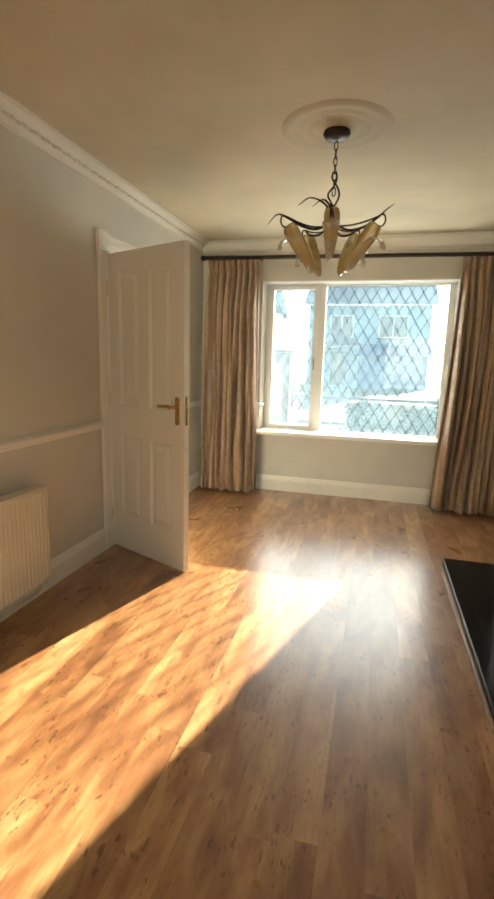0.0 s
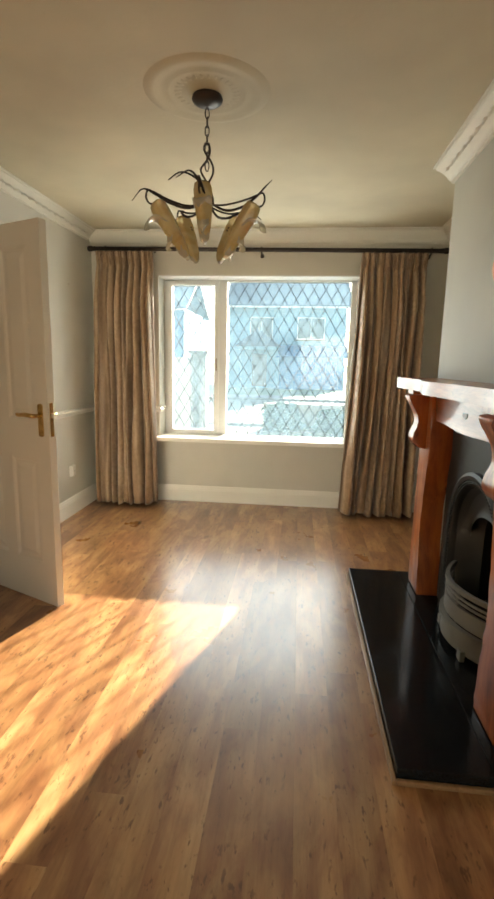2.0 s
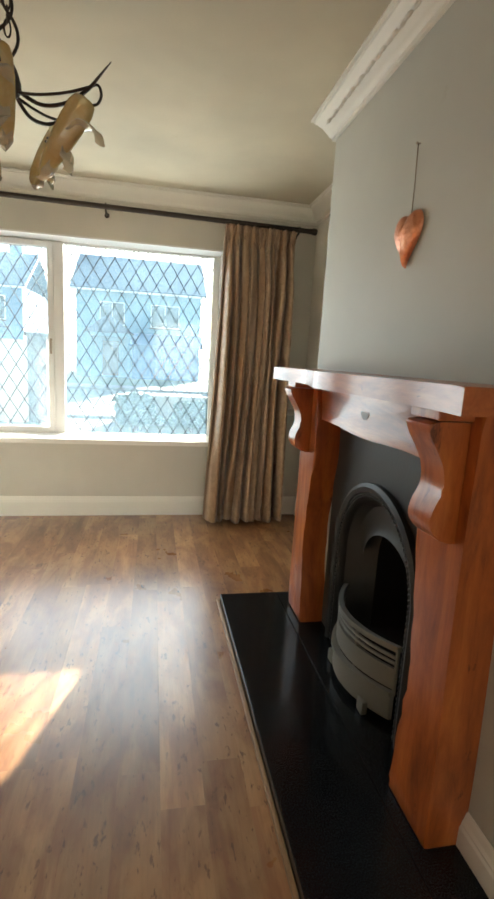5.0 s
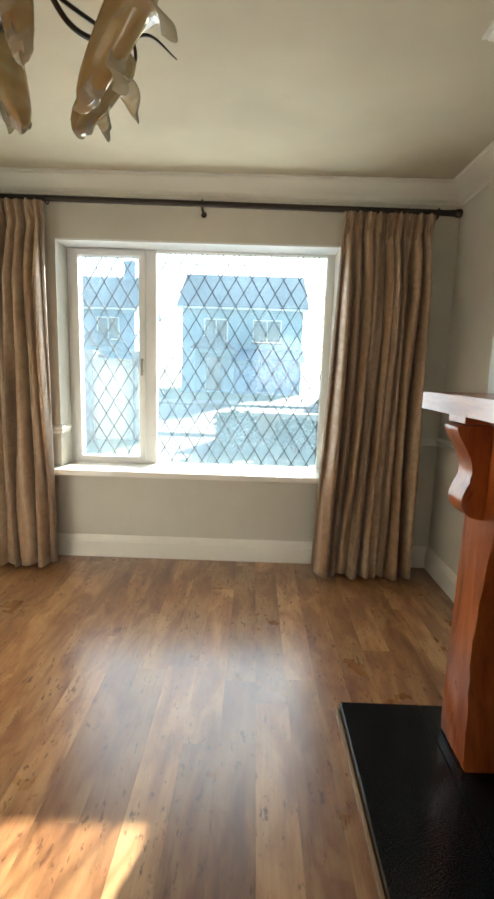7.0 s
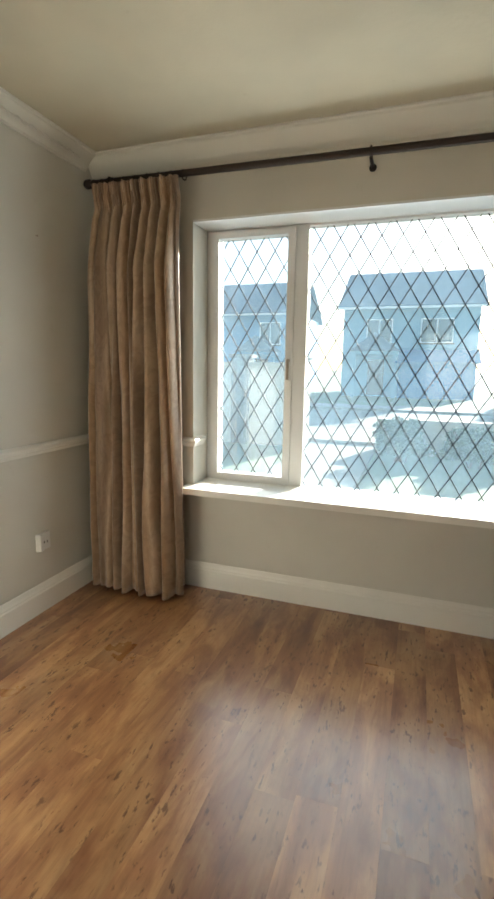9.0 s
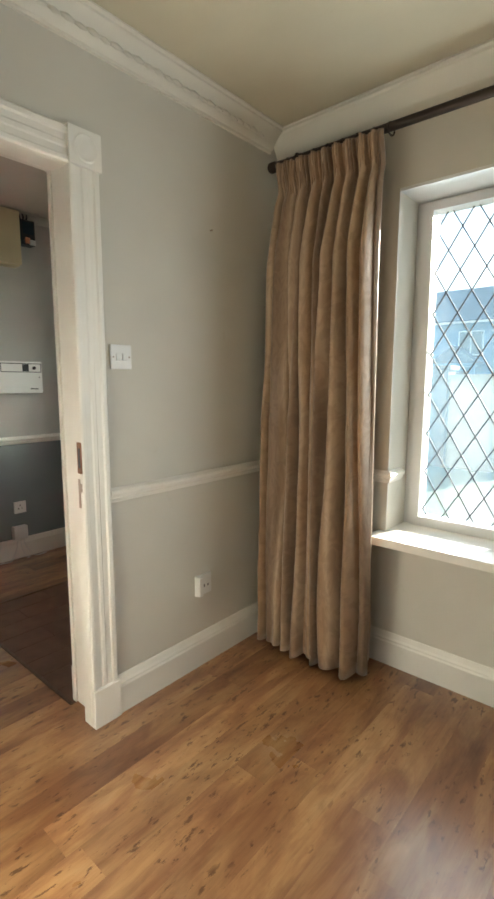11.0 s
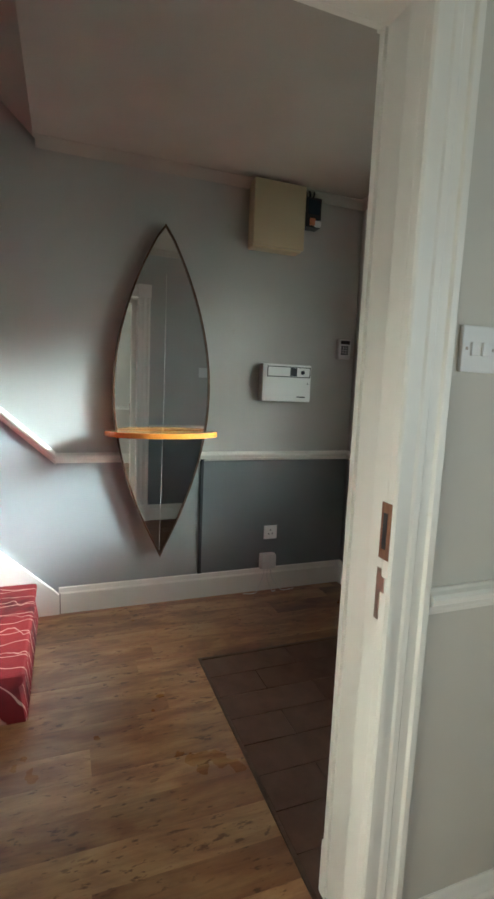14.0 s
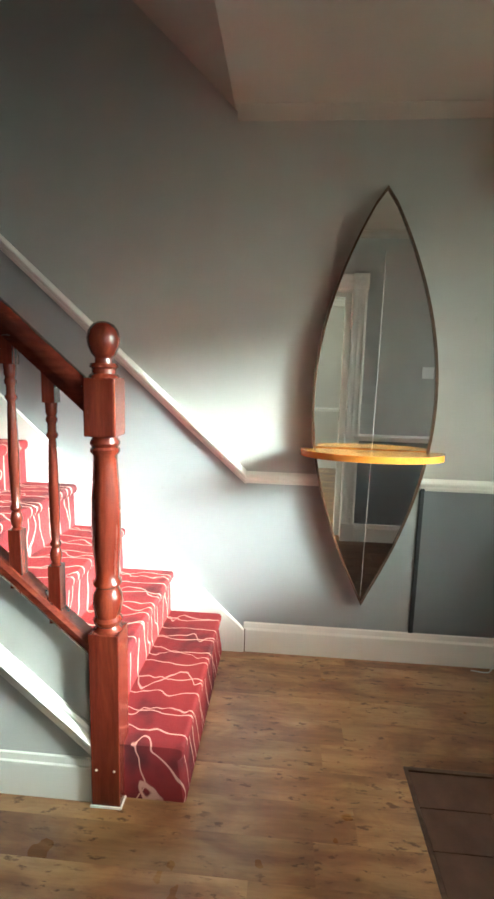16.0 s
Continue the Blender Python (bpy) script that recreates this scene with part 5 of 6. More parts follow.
part("pipe", tube(smooth_line([(LEFT + 0.06, 2.29, RZ0 + 0.012), (LEFT + 0.06, 2.29, 0.07), (LEFT + 0.045, 2.275, 0.045), (LEFT + 0.045, 2.19, 0.040), (LEFT + 0.045, 1.6, 0.040)], 5), 0.0075, 9), M_RAD, rad, "", True)


# ---- electrical fittings ----
def fitting(name, label, category, place, out, wide, high, deep, group=""):
    """A bevelled plate on a wall whose outward way is +-x."""
    x, y, z = place
    ob = thing(name, label, category, (x, y, z), group)
    xa, xb = sorted((x, x + out * deep))
    part("plate", boxes((xa, xb, y - wide / 2, y + wide / 2, z - high / 2, z + high / 2), bevel=0.0025), M_PLASTIC, ob)
    return ob


sw = fitting("light_switch", "white plastic two-gang light switch beside the door frame", "light switch", (LEFT, 4.033, 1.374), 1, 0.088, 0.088, 0.009)
for dy in (-0.014, 0.014):
    part("rocker", boxes((LEFT + 0.008, LEFT + 0.0135, 4.033 + dy - 0.010, 4.033 + dy + 0.010, 1.361, 1.387), bevel=0.002), M_PLASTIC, sw)
for dy in (-0.033, 0.033):
    part("screw", lathe([(0.0035, 0), (0.0035, 0.001), (0, 0.0012)], 10, pose(LEFT + 0.0088, 4.033 + dy, 1.374, 0, 90, 0)), M_STEEL, sw)
sw2 = fitting("light_switch", "white plastic light switch on the hall wall", "light switch", (HALL_SIDE - 0.012, 4.50, 1.39), -1, 0.088, 0.088, 0.009)
part("rocker", boxes((HALL_SIDE - 0.0255, HALL_SIDE - 0.020, 4.487, 4.513, 1.377, 1.403), bevel=0.002), M_PLASTIC, sw2)
so = fitting("wall_socket", "white plastic socket above the skirting with a plug-in cover", "socket", (LEFT, 4.430, 0.378), 1, 0.092, 0.092, 0.014)
part("plug_cover", boxes((LEFT + 0.012, LEFT + 0.034, 4.385, 4.408, 0.336, 0.424), bevel=0.003), M_PLASTIC, so, "raised white cover")
for dy in (0.0, 0.022):
    part("pin_hole", boxes((LEFT + 0.0132, LEFT + 0.0147, 4.428 + dy, 4.434 + dy, 0.366, 0.378)), M_BLACKPL, so)
so2 = fitting("wall_socket", "white plastic socket on the slate grey hall wall", "socket", (HALL, 4.495, 0.376), 1, 0.086, 0.086, 0.012)
for dy, dz in ((0, 0.016), (-0.012, -0.008), (0.012, -0.008)):
    part("pin_hole", boxes((HALL + 0.0112, HALL + 0.0127, 4.492 + dy, 4.498 + dy, 0.371 + dz, 0.380 + dz)), M_BLACKPL, so2)
pl = thing("plug_adapter", "white plug-in adapter with trailing cables above the skirting", "adapter", (HALL, 4.478, 0.148))
part("body", boxes((HALL + 0.001, HALL + 0.055, 4.425, 4.525, 0.150, 0.245), bevel=0.010), M_PLASTIC, pl, "", True)
for k, (dy, far) in enumerate(((-0.02, -0.09), (0.02, 0.10), (0.0, 0.03))):
    part("cable", tube(smooth_line([(HALL + 0.035, 4.475 + dy, 0.152), (HALL + 0.040, 4.475 + dy * 1.6, 0.09), (HALL + 0.045, 4.475 + far * 0.7, 0.03), (HALL + 0.06, 4.475 + far, 0.006), (HALL + 0.05, 4.475 + far * 1.8, 0.005)], 6), 0.0028, 6), M_PLASTIC, pl, "", True)
st = boxes((HALL, HALL + 0.012, 4.027, 4.047, 0.148, 0.853), bevel=0.002)
tagged(part("cable_strip", st, M_LEAD, None), "dark upright cover strip where the slate paint turns lighter", "cover strip")

alarm = thing("control_panel", "white wall control panel with a dark display and a dial", "control panel", (HALL, 4.53, 1.31))
part("case", boxes((HALL, HALL + 0.065, 4.372, 4.690, 1.202, 1.422), bevel=0.007), M_PLASTIC, alarm, "", True)
part("window_strip", boxes((HALL + 0.0645, HALL + 0.068, 4.405, 4.678, 1.352, 1.405), bevel=0.001), M_PLASTIC, alarm, "raised control strip")
part("strip_outline", boxes((HALL + 0.0650, HALL + 0.0665, 4.400, 4.683, 1.347, 1.410)), M_BLACKPL, alarm)
part("display", boxes((HALL + 0.0675, HALL + 0.070, 4.548, 4.592, 1.354, 1.403)), M_BLACKPL, alarm, "dark display")
part("dial", lathe([(0.012, 0), (0.012, 0.006), (0.009, 0.008), (0, 0.008)], 16, pose(HALL + 0.068, 4.630, 1.378, 0, 90, 0)), M_BLACKPL, alarm, "", True)
part("mark", boxes((HALL + 0.0648, HALL + 0.0656, 4.60, 4.655, 1.228, 1.235)), M_LEAD, alarm, "small printed mark")
part("lock", boxes((HALL + 0.0648, HALL + 0.0662, 4.664, 4.670, 1.308, 1.316)), M_BLACKPL, alarm)
key = thing("keypad", "small white alarm keypad near the corner of the hall", "keypad", (HALL, 4.935, 1.54))
part("case", boxes((HALL, HALL + 0.028, 4.893, 4.980, 1.478, 1.602), bevel=0.005), M_PLASTIC, key, "", True)
part("display", boxes((HALL + 0.0275, HALL + 0.0295, 4.905, 4.970, 1.570, 1.592)), M_BLACKPL, key, "dark display")
for i in range(3):
    for j in range(4):
        part("key", boxes((HALL + 0.0275, HALL + 0.0305, 4.910 + 0.018 * i, 4.923 + 0.018 * i, 1.504 + 0.015 * j, 1.515 + 0.015 * j)), M_LEAD, key)
fuse = thing("fuse_box", "cream painted fuse cupboard high on the hall wall", "fuse box", (HALL, 4.44, 2.08))
part("case", boxes((HALL, HALL + 0.085, 4.268, 4.568, 2.058, TOP - 0.008), bevel=0.006), M_CREAMBOX, fuse, "", True)
part("lid", boxes((HALL + 0.086, HALL + 0.108, 4.262, 4.573, 2.066, TOP - 0.016), bevel=0.006), M_CREAMBOX, fuse, "", True)
met = thing("electric_meter", "dark open meter box with loose wires beside the fuse cupboard", "meter", (HALL, 4.64, 2.20))
part("case", boxes((HALL, HALL + 0.075, 4.590, 4.690, 2.215, 2.378), bevel=0.004), M_BLACKPL, met)
part("glass", boxes((HALL + 0.075, HALL + 0.078, 4.604, 4.680, 2.285, 2.365), bevel=0.001), M_PANE, met, "dark meter window")
part("seal", boxes((HALL + 0.075, HALL + 0.092, 4.645, 4.685, 2.215, 2.250), bevel=0.006), M_PLASTIC, met, "white seal tag")
part("seal", boxes((HALL + 0.075, HALL + 0.088, 4.615, 4.650, 2.222, 2.262), bevel=0.006), M_COPPER, met, "orange seal tag")
for k in range(3):
    part("wire", tube(smooth_line([(HALL + 0.04, 4.605 + 0.02 * k, 2.38), (HALL + 0.05, 4.60 + 0.025 * k, 2.40), (HALL + 0.03, 4.598 + 0.03 * k, TOP - 0.005)], 5), 0.006, 6), M_BLACKPL, met, "", True)

# ---- leaf-shaped mirror with its shelf ----
MY, MZ0, MZ1, MW = 3.790, 0.287, 2.116, 0.268
mir = thing("wall_mirror", "leaf-shaped wall mirror in a dark frame with a wooden shelf", "mirror", (HALL, MY, MZ0))


def leaf_outline(grow, n=30):
    pts = []
    for s in (1, -1):
        for i in range(n):
            u = i / n if s > 0 else 1 - i / n
            w = math.sin(math.pi * (u ** 1.06)) ** 0.86 if 0 < u < 1 else 0.0
            w = 0.60 * w + 0.40 * (1 - (2 * u - 1.03) ** 2 if 0 < u < 1 else 0.0)
            pts.append((s * max(0.0, w) * (MW + grow), MZ0 - grow * 1.6 + (MZ1 - MZ0 + 3.2 * grow) * u))
    return pts


outer, inner = leaf_outline(0.0), leaf_outline(-0.011)
bm = bmesh.new()
r1 = [[bm.verts.new((HALL + 0.0285 + x, MY + y, z)) for y, z in o] for o, x in ((outer, 0.001), (outer, 0.022), (inner, 0.022), (inner, 0.014))]
n = len(outer)
for a, b in zip(r1, r1[1:]):
    for i in range(n):
        bm.faces.new((a[i], a[(i + 1) % n], b[(i + 1) % n], b[i]))
part("frame", bm, M_DARKBEAD, mir, "thin dark wooden frame")
bm = bmesh.new()
bm.faces.new([bm.verts.new((HALL + 0.043, MY + y, z)) for y, z in inner])
part("glass", bm, M_MIRROR, mir, "silvered mirror glass")
part("seam", tube([(HALL + 0.0432, MY + 0.010, 1.86), (HALL + 0.0432, MY + 0.006, 1.10), (HALL + 0.0432, MY - 0.004, 0.33)], 0.0010, 5), M_PLASTIC, mir, "fine pale seam down the glass")
prof = [(MY + 0.312 * math.cos(a), HALL + 0.044 + 0.195 * math.sin(a) ** 0.8) for a in (math.pi * i / 30 for i in range(31))]
bm = plate([(y, x) for y, x in prof], 0.028, axes((0, 0, 0.993), (0, 1, 0), (1, 0, 0), (0, 0, 1)), 0.012, 4)
part("shelf", bm, M_SHELF, mir, "honey varnished half-round shelf", True)

# ---- staircase ----
SX0, SX1 = HALL + 0.030, -2.790      # steps between wall string and outer string
RISE, GOING, NOSE0, ZTOP0 = 0.2025, 0.2345, 3.138, 0.193
stair = thing("staircase", "mahogany-stained staircase with a crimson contour-patterned carpet", "staircase", (-3.2, 2.9, 0))
NST = 10
for k in range(NST):
    yn, zt = NOSE0 - GOING * k, ZTOP0 + RISE * k
    zb = zt - RISE if k else 0.0
    prof = [(yn - GOING - 0.03, zt), (yn - 0.016, zt), (yn - 0.006, zt - 0.003), (yn, zt - 0.012), (yn, zt - 0.028), (yn - 0.006, zt - 0.040), (yn - 0.016, zt - 0.048), (yn - 0.014 + (0.02 if k == 0 else 0), zb + 0.001), (yn - GOING - 0.03, zb + 0.001)]
    x1 = SX1 + (0.018 if k == 0 else 0)
    bm = bmesh.new()
    rings = [[bm.verts.new((x, y, z)) for y, z in prof] for x in (SX0, x1 - 0.008, x1)]
    for v in rings[2]:
        v.co.z -= 0.006 if v.co.z > zt - 0.02 else 0
        v.co.y -= 0.006 if v.co.y > yn - 0.02 else 0
    m = len(prof)
    for a, b in zip(rings, rings[1:]):
        for i in range(m):
            bm.faces.new((a[i], a[(i + 1) % m], b[(i + 1) % m], b[i]))
    bm.faces.new(rings[0])
    bm.faces.new(rings[2][::-1])
    part("step", bm, M_CARPET, stair, "crimson carpeted step", True)


def string_board(x0, x1, outline, name, mat, lab=""):
    bm = plate(outline, x1 - x0, axes((x0, 0, 0), (0, 1, 0), (0, 0, 1), (1, 0, 0)))
    return part(name, bm, mat, stair, lab)


yb = HALL_BACK + 0.02
S2 = RISE / GOING
string_board(HALL + 0.001, HALL + 0.028, [(3.2445, 0.0), (3.2445, 0.112), (3.225, 0.135), (yb, 0.135 + (3.225 - yb) * 0.93), (yb, 0.0)], "wall_string", M_WHITE, "white painted wall string")
NX0, NX1, NY0, NY1 = -2.820, -2.730, 2.858, 2.948
ox = -2.773
string_board(ox - 0.012, ox + 0.012, [(NY0, 0.0), (NY0, 0.500), (yb, 0.500 + (NY0 - yb) * 0.90), (yb, 0.0)], "spandrel", M_HALLWALL, "pale grey panel below the stairs")
part("spandrel_moulding", sloped([(0, -0.050), (0.010, -0.050), (0.016, -0.036), (0.016, -0.014), (0.024, -0.008), (0.030, 0.006), (0.024, 0.016), (0.014, 0.022), (0.014, 0.036), (0.008, 0.046), (0, 0.046)], NY0, 0.200, yb, ox + 0.012, 1), M_WHITE, stair, "white sloping moulding")
part("spandrel_skirting", boxes((ox + 0.012, ox + 0.030, yb, NY0 - 0.001, 0, 0.118), (ox + 0.012, ox + 0.022, yb, NY0 - 0.001, 0.118, 0.142), bevel=0.002), M_WHITE, stair, "white painted skirting")
part("base_rail", sloped([(-0.024, 0.0), (0.030, 0.0), (0.034, 0.012), (0.034, 0.036), (0.024, 0.048), (-0.024, 0.048)], NY0, 0.494, yb, ox, 1), M_MAHOGY, stair, "red mahogany base rail")
part("handrail", sloped([(-0.020, 0.0), (0.020, 0.0), (0.024, 0.018), (0.030, 0.034), (0.031, 0.066), (0.022, 0.086), (0.008, 0.094), (-0.008, 0.094), (-0.022, 0.086), (-0.031, 0.066), (-0.030, 0.034), (-0.024, 0.018)], NY0 + 0.004, 1.210, yb, (NX0 + NX1) / 2, 1), M_MAHOGY, stair, "red mahogany handrail", True)

# newel post: square foot, turned shaft, square block, ball top
nx, ny = (NX0 + NX1) / 2, (NY0 + NY1) / 2
newel = part("newel_post", boxes((NX0, NX1, NY0, NY1, 0.001, 0.570), bevel=0.003), M_MAHOG, stair, "turned red mahogany newel post")
part("shaft", lathe([(0.044, 0.598), (0.036, 0.606), (0.032, 0.614), (0.041, 0.624), (0.043, 0.634), (0.036, 0.644), (0.040, 0.656), (0.045, 0.690), (0.043, 0.712), (0.034, 0.728), (0.033, 0.736), (0.042, 0.744), (0.042, 0.752), (0.034, 0.762), (0.036, 0.800), (0.041, 0.860), (0.0425, 0.930), (0.041, 1.000), (0.037, 1.060), (0.034, 1.110), (0.034, 1.128), (0.042, 1.138), (0.042, 1.146), (0.036, 1.152), (0.042, 1.160), (0.042, 1.168), (0.036, 1.176), (0.036, 1.186)], 28, Matrix.Translation((nx, ny, -0.030))), M_MAHOG, newel, "", True)
part("block", boxes((NX0, NX1, NY0, NY1, 1.152, 1.315), bevel=0.007), M_MAHOG, newel)
part("ball_top", lathe([(0.044, 1.342), (0.040, 1.352), (0.033, 1.356), (0.033, 1.368), (0.040, 1.374), (0.036, 1.384), (0.026, 1.374), (0.024, 1.398), (0.034, 1.410), (0.043, 1.432), (0.045, 1.450), (0.041, 1.472), (0.030, 1.488), (0.014, 1.496), (0.0, 1.498)], 28, Matrix.Translation((nx, ny, -0.030))), M_MAHOG, newel, "", True)
bead = bmesh.new()
tube([(NX1 + 0.003, NY0 - 0.002, 0.004), (NX1 + 0.003, NY1 + 0.003, 0.004), (NX0, NY1 + 0.003, 0.004)], 0.0045, 6, bead)
part("sealant", bead, M_WHITE, newel, "white sealant line at the foot")
for yy in (NY0 + 0.018, NY1 - 0.016):
    bm = bmesh.new()
    bmesh.ops.create_icosphere(bm, subdivisions=1, radius=0.004, matrix=Matrix.Translation((NX1 + 0.0005, yy, 0.128)))
    part("nail_cap", bm, M_WHITE, newel)

BAL = bpy.data.meshes.new("baluster")
bm = boxes((-0.018, 0.018, -0.018, 0.018, -0.02, 0.160), (-0.018, 0.018, -0.018, 0.018, 0.640, 0.780))
lathe([(0.018, 0.158), (0.012, 0.166), (0.015, 0.176), (0.018, 0.190), (0.015, 0.206), (0.011, 0.214), (0.016, 0.222), (0.016, 0.228), (0.011, 0.236), (0.0145, 0.300), (0.0155, 0.360), (0.0145, 0.420), (0.0115, 0.520), (0.011, 0.536), (0.017, 0.544), (0.017, 0.550), (0.0125, 0.558), (0.0125, 0.580), (0.0165, 0.588), (0.0165, 0.596), (0.013, 0.602), (0.0165, 0.612), (0.0165, 0.620), (0.018, 0.642)], 14, Matrix.Identity(4), bm)
bmesh.ops.recalc_face_normals(bm, faces=bm.faces)
bm.to_mesh(BAL)
bm.free()
BAL.polygons.foreach_set("use_smooth", [True] * len(BAL.polygons))
BAL.set_sharp_from_angle(angle=radians(40))
BAL.materials.append(M_MAHOG)
for k in range(15):
    y = 2.748 - 0.1172 * k
    part("baluster", BAL, None, stair, "turned red mahogany baluster", False, (nx, y, 0.494 + (NY0 - y) * SLOPE + 0.010))

# ---- entrance tiles let into the hall floor ----
MX0, MX1, MYA, MYB = -2.984, -1.850, 3.872, 5.000
mat_floor = structure("floor_entrance", boxes((MX0, MX1, MYA, MYB, -0.03, -0.006)), M_SLAB, "dark bed of the entrance tiles", "floor")
tw, tl = 0.143, 0.425
row = 0
x = MX0 + 0.004
while x < MX1 - 0.01:
    xe = min(x + tw, MX1)
    y = MYA + 0.006 - (tl * 0.5 if row % 2 else 0.0)
    while y < MYB - 0.01:
        ya, ye = max(y, MYA + 0.006), min(y + tl, MYB)
        if ye - ya > 0.03:
            part("tile", boxes((x + 0.0014, xe - 0.0014, ya + 0.0014, ye - 0.0014, -0.02, 0.001), bevel=0.0012), M_TILE, mat_floor)
        y += tl
    x += tw
    row += 1
tb = thing("floor_trim", "dark wooden edging strip round the entrance tiles", "edging strip", ((MX0 + MX1) / 2, MYA, 0), kind="structure")
part("strip", boxes((MX0 - 0.014, MX1, MYA - 0.008, MYA + 0.006, -0.01, 0.004), bevel=0.002), M_DARKBEAD, tb)
part("strip", boxes((MX0 - 0.014, MX0 + 0.003, MYA + 0.006, MYB, -0.01, 0.004), bevel=0.002), M_DARKBEAD, tb)

# ---- outdoors ----
structure("ground", boxes((-400, 400, 5.32, 900, -0.6, -0.32)), M_GRASS, "lawn and open ground in front of the house", "ground")
structure("road", boxes((-400, 400, 15.0, 22.0, -0.32, -0.30)), M_ROAD, "grey asphalt street across the front", "road")
structure("pavement_1", boxes((-400, 400, 12.8, 15.0, -0.32, -0.20)), M_PAVE, "concrete footpath with a kerb", "pavement")
structure("pavement_2", boxes((-400, 400, 22.0, 24.0, -0.32, -0.20)), M_PAVE, "concrete footpath with a kerb on the far side", "pavement")
structure("driveway", boxes((-2.0, -0.6, 5.4, 12.8, -0.32, -0.27)), M_PAVE, "pale concrete driveway", "driveway")


def house(x0, x1, y0, label, wall, windows, porch, chimney=True, canopy=()):
    """Two-storey house facing the street: rendered walls, slate roof, windows, porch."""
    ob = thing("house", label, "house", ((x0 + x1) / 2, y0 + 4, -0.32), "houses across the street")
    part("wall", boxes((x0, x1, y0, y0 + 8, -0.32, 5.1)), wall, ob)
    bm = bmesh.new()
    rings = [[bm.verts.new((x, y, z)) for y, z in ((y0 - 0.45, 4.95), (y0 + 4, 7.6), (y0 + 8.45, 4.95), (y0 + 8.45, 5.12), (y0 + 4, 7.78), (y0 - 0.45, 5.12))] for x in (x0 - 0.3, x1 + 0.3)]
    for i in range(6):
        bm.faces.new((rings[0][i], rings[0][(i + 1) % 6], rings[1][(i + 1) % 6], rings[1][i]))
    for r in rings:
        bm.faces.new((r[0], r[1], r[4], r[5]))
        bm.faces.new((r[1], r[2], r[3], r[4]))
    rf = part("roof", bm, M_SLATE, ob, "slate roof tinted blue for shade")
    cx = x1 - 1.2
    if chimney:
        part("chimney", boxes((cx - 0.4, cx + 0.4, y0 + 3.6, y0 + 4.4, 7.2, 8.9), (cx - 0.46, cx + 0.46, y0 + 3.54, y0 + 4.46, 8.7, 8.8)), wall, rf)
    part("gutter", boxes((x0 - 0.3, x1 + 0.3, y0 - 0.58, y0 - 0.46, 4.92, 5.04)), M_UPVC, rf)
    for wx, wz, ww, wh in windows:
        w = part("window", boxes((wx - ww / 2, wx + ww / 2, y0 - 0.03, y0 + 0.02, wz, wz + wh)), M_PANE, ob)
        fr = 0.07
        part("frame", boxes((wx - ww / 2 - fr, wx + ww / 2 + fr, y0 - 0.06, y0, wz - fr, wz), (wx - ww / 2 - fr, wx + ww / 2 + fr, y0 - 0.06, y0, wz + wh, wz + wh + fr), (wx - ww / 2 - fr, wx - ww / 2, y0 - 0.06, y0, wz, wz + wh), (wx + ww / 2, wx + ww / 2 + fr, y0 - 0.06, y0, wz, wz + wh), (wx - 0.035, wx + 0.035, y0 - 0.06, y0, wz, wz + wh)), M_UPVC, w)
        part("sill", boxes((wx - ww / 2 - 0.15, wx + ww / 2 + 0.15, y0 - 0.14, y0, wz - 0.15, wz - 0.07)), M_PAVE, w)
    # added block and slope whose deep blue draws the lower storey's shade
    if canopy:
        xa, xb = canopy
        part("bay", boxes((xa, xb, y0 - 1.1, y0 - 0.002, -0.32, 1.75)), M_LOWSHADE, ob, "deep blue block standing for the shaded lower storey")
        bm = plate([(y0 - 1.5, 1.70), (y0 - 0.01, 2.45), (y0 - 0.01, 2.55), (y0 - 1.5, 1.80)], xb - xa + 0.4, axes((xa - 0.2, 0, 0), (0, 1, 0), (0, 0, 1), (1, 0, 0)))
        part("canopy", bm, M_LOWSHADE, ob, "deep blue slope standing for the shaded lower storey")
    px = porch
    pr = part("porch", boxes((px - 1.3, px - 1.1, y0 - 1.4, y0 - 1.2, -0.32, 2.2), (px + 1.1, px + 1.3, y0 - 1.4, y0 - 1.2, -0.32, 2.2), (px - 1.35, px + 1.35, y0 - 1.45, y0, 2.2, 2.4)), wall, ob)
    bm = plate([(px - 1.5, 2.4), (px + 1.5, 2.4), (px, 3.5)], 1.6, axes((0, y0, 0), (1, 0, 0), (0, 0, 1), (0, -1, 0)))
    part("porch_roof", bm, M_SLATE, pr)
    part("front_door", boxes((px - 0.5, px + 0.5, y0 - 0.05, y0, -0.25, 1.95)), M_DARKBEAD, ob)


house(-16.5, -8.2, 36.0, "two-storey rendered house tinted blue for shade, with a slate roof", M_RENDER, [(-14.8, 3.0, 1.5, 1.3), (-10.0, 3.0, 1.4, 1.4), (-14.8, 0.5, 1.7, 1.5)], -10.6)
house(-4.6, 3.2, 34.0, "two-storey rendered house tinted pale blue, its shaded lower storey deep blue", M_PALE, [(-2.4, 3.0, 1.4, 1.3), (0.9, 3.0, 1.7, 1.3)], -2.5, False, (-1.1, 3.1))
house(9.0, 17.5, 36.0, "two-storey cream rendered house with a slate roof", M_CREAM, [(10.8, 3.0, 1.5, 1.3), (15.2, 3.0, 1.4, 1.4)], 14.5)
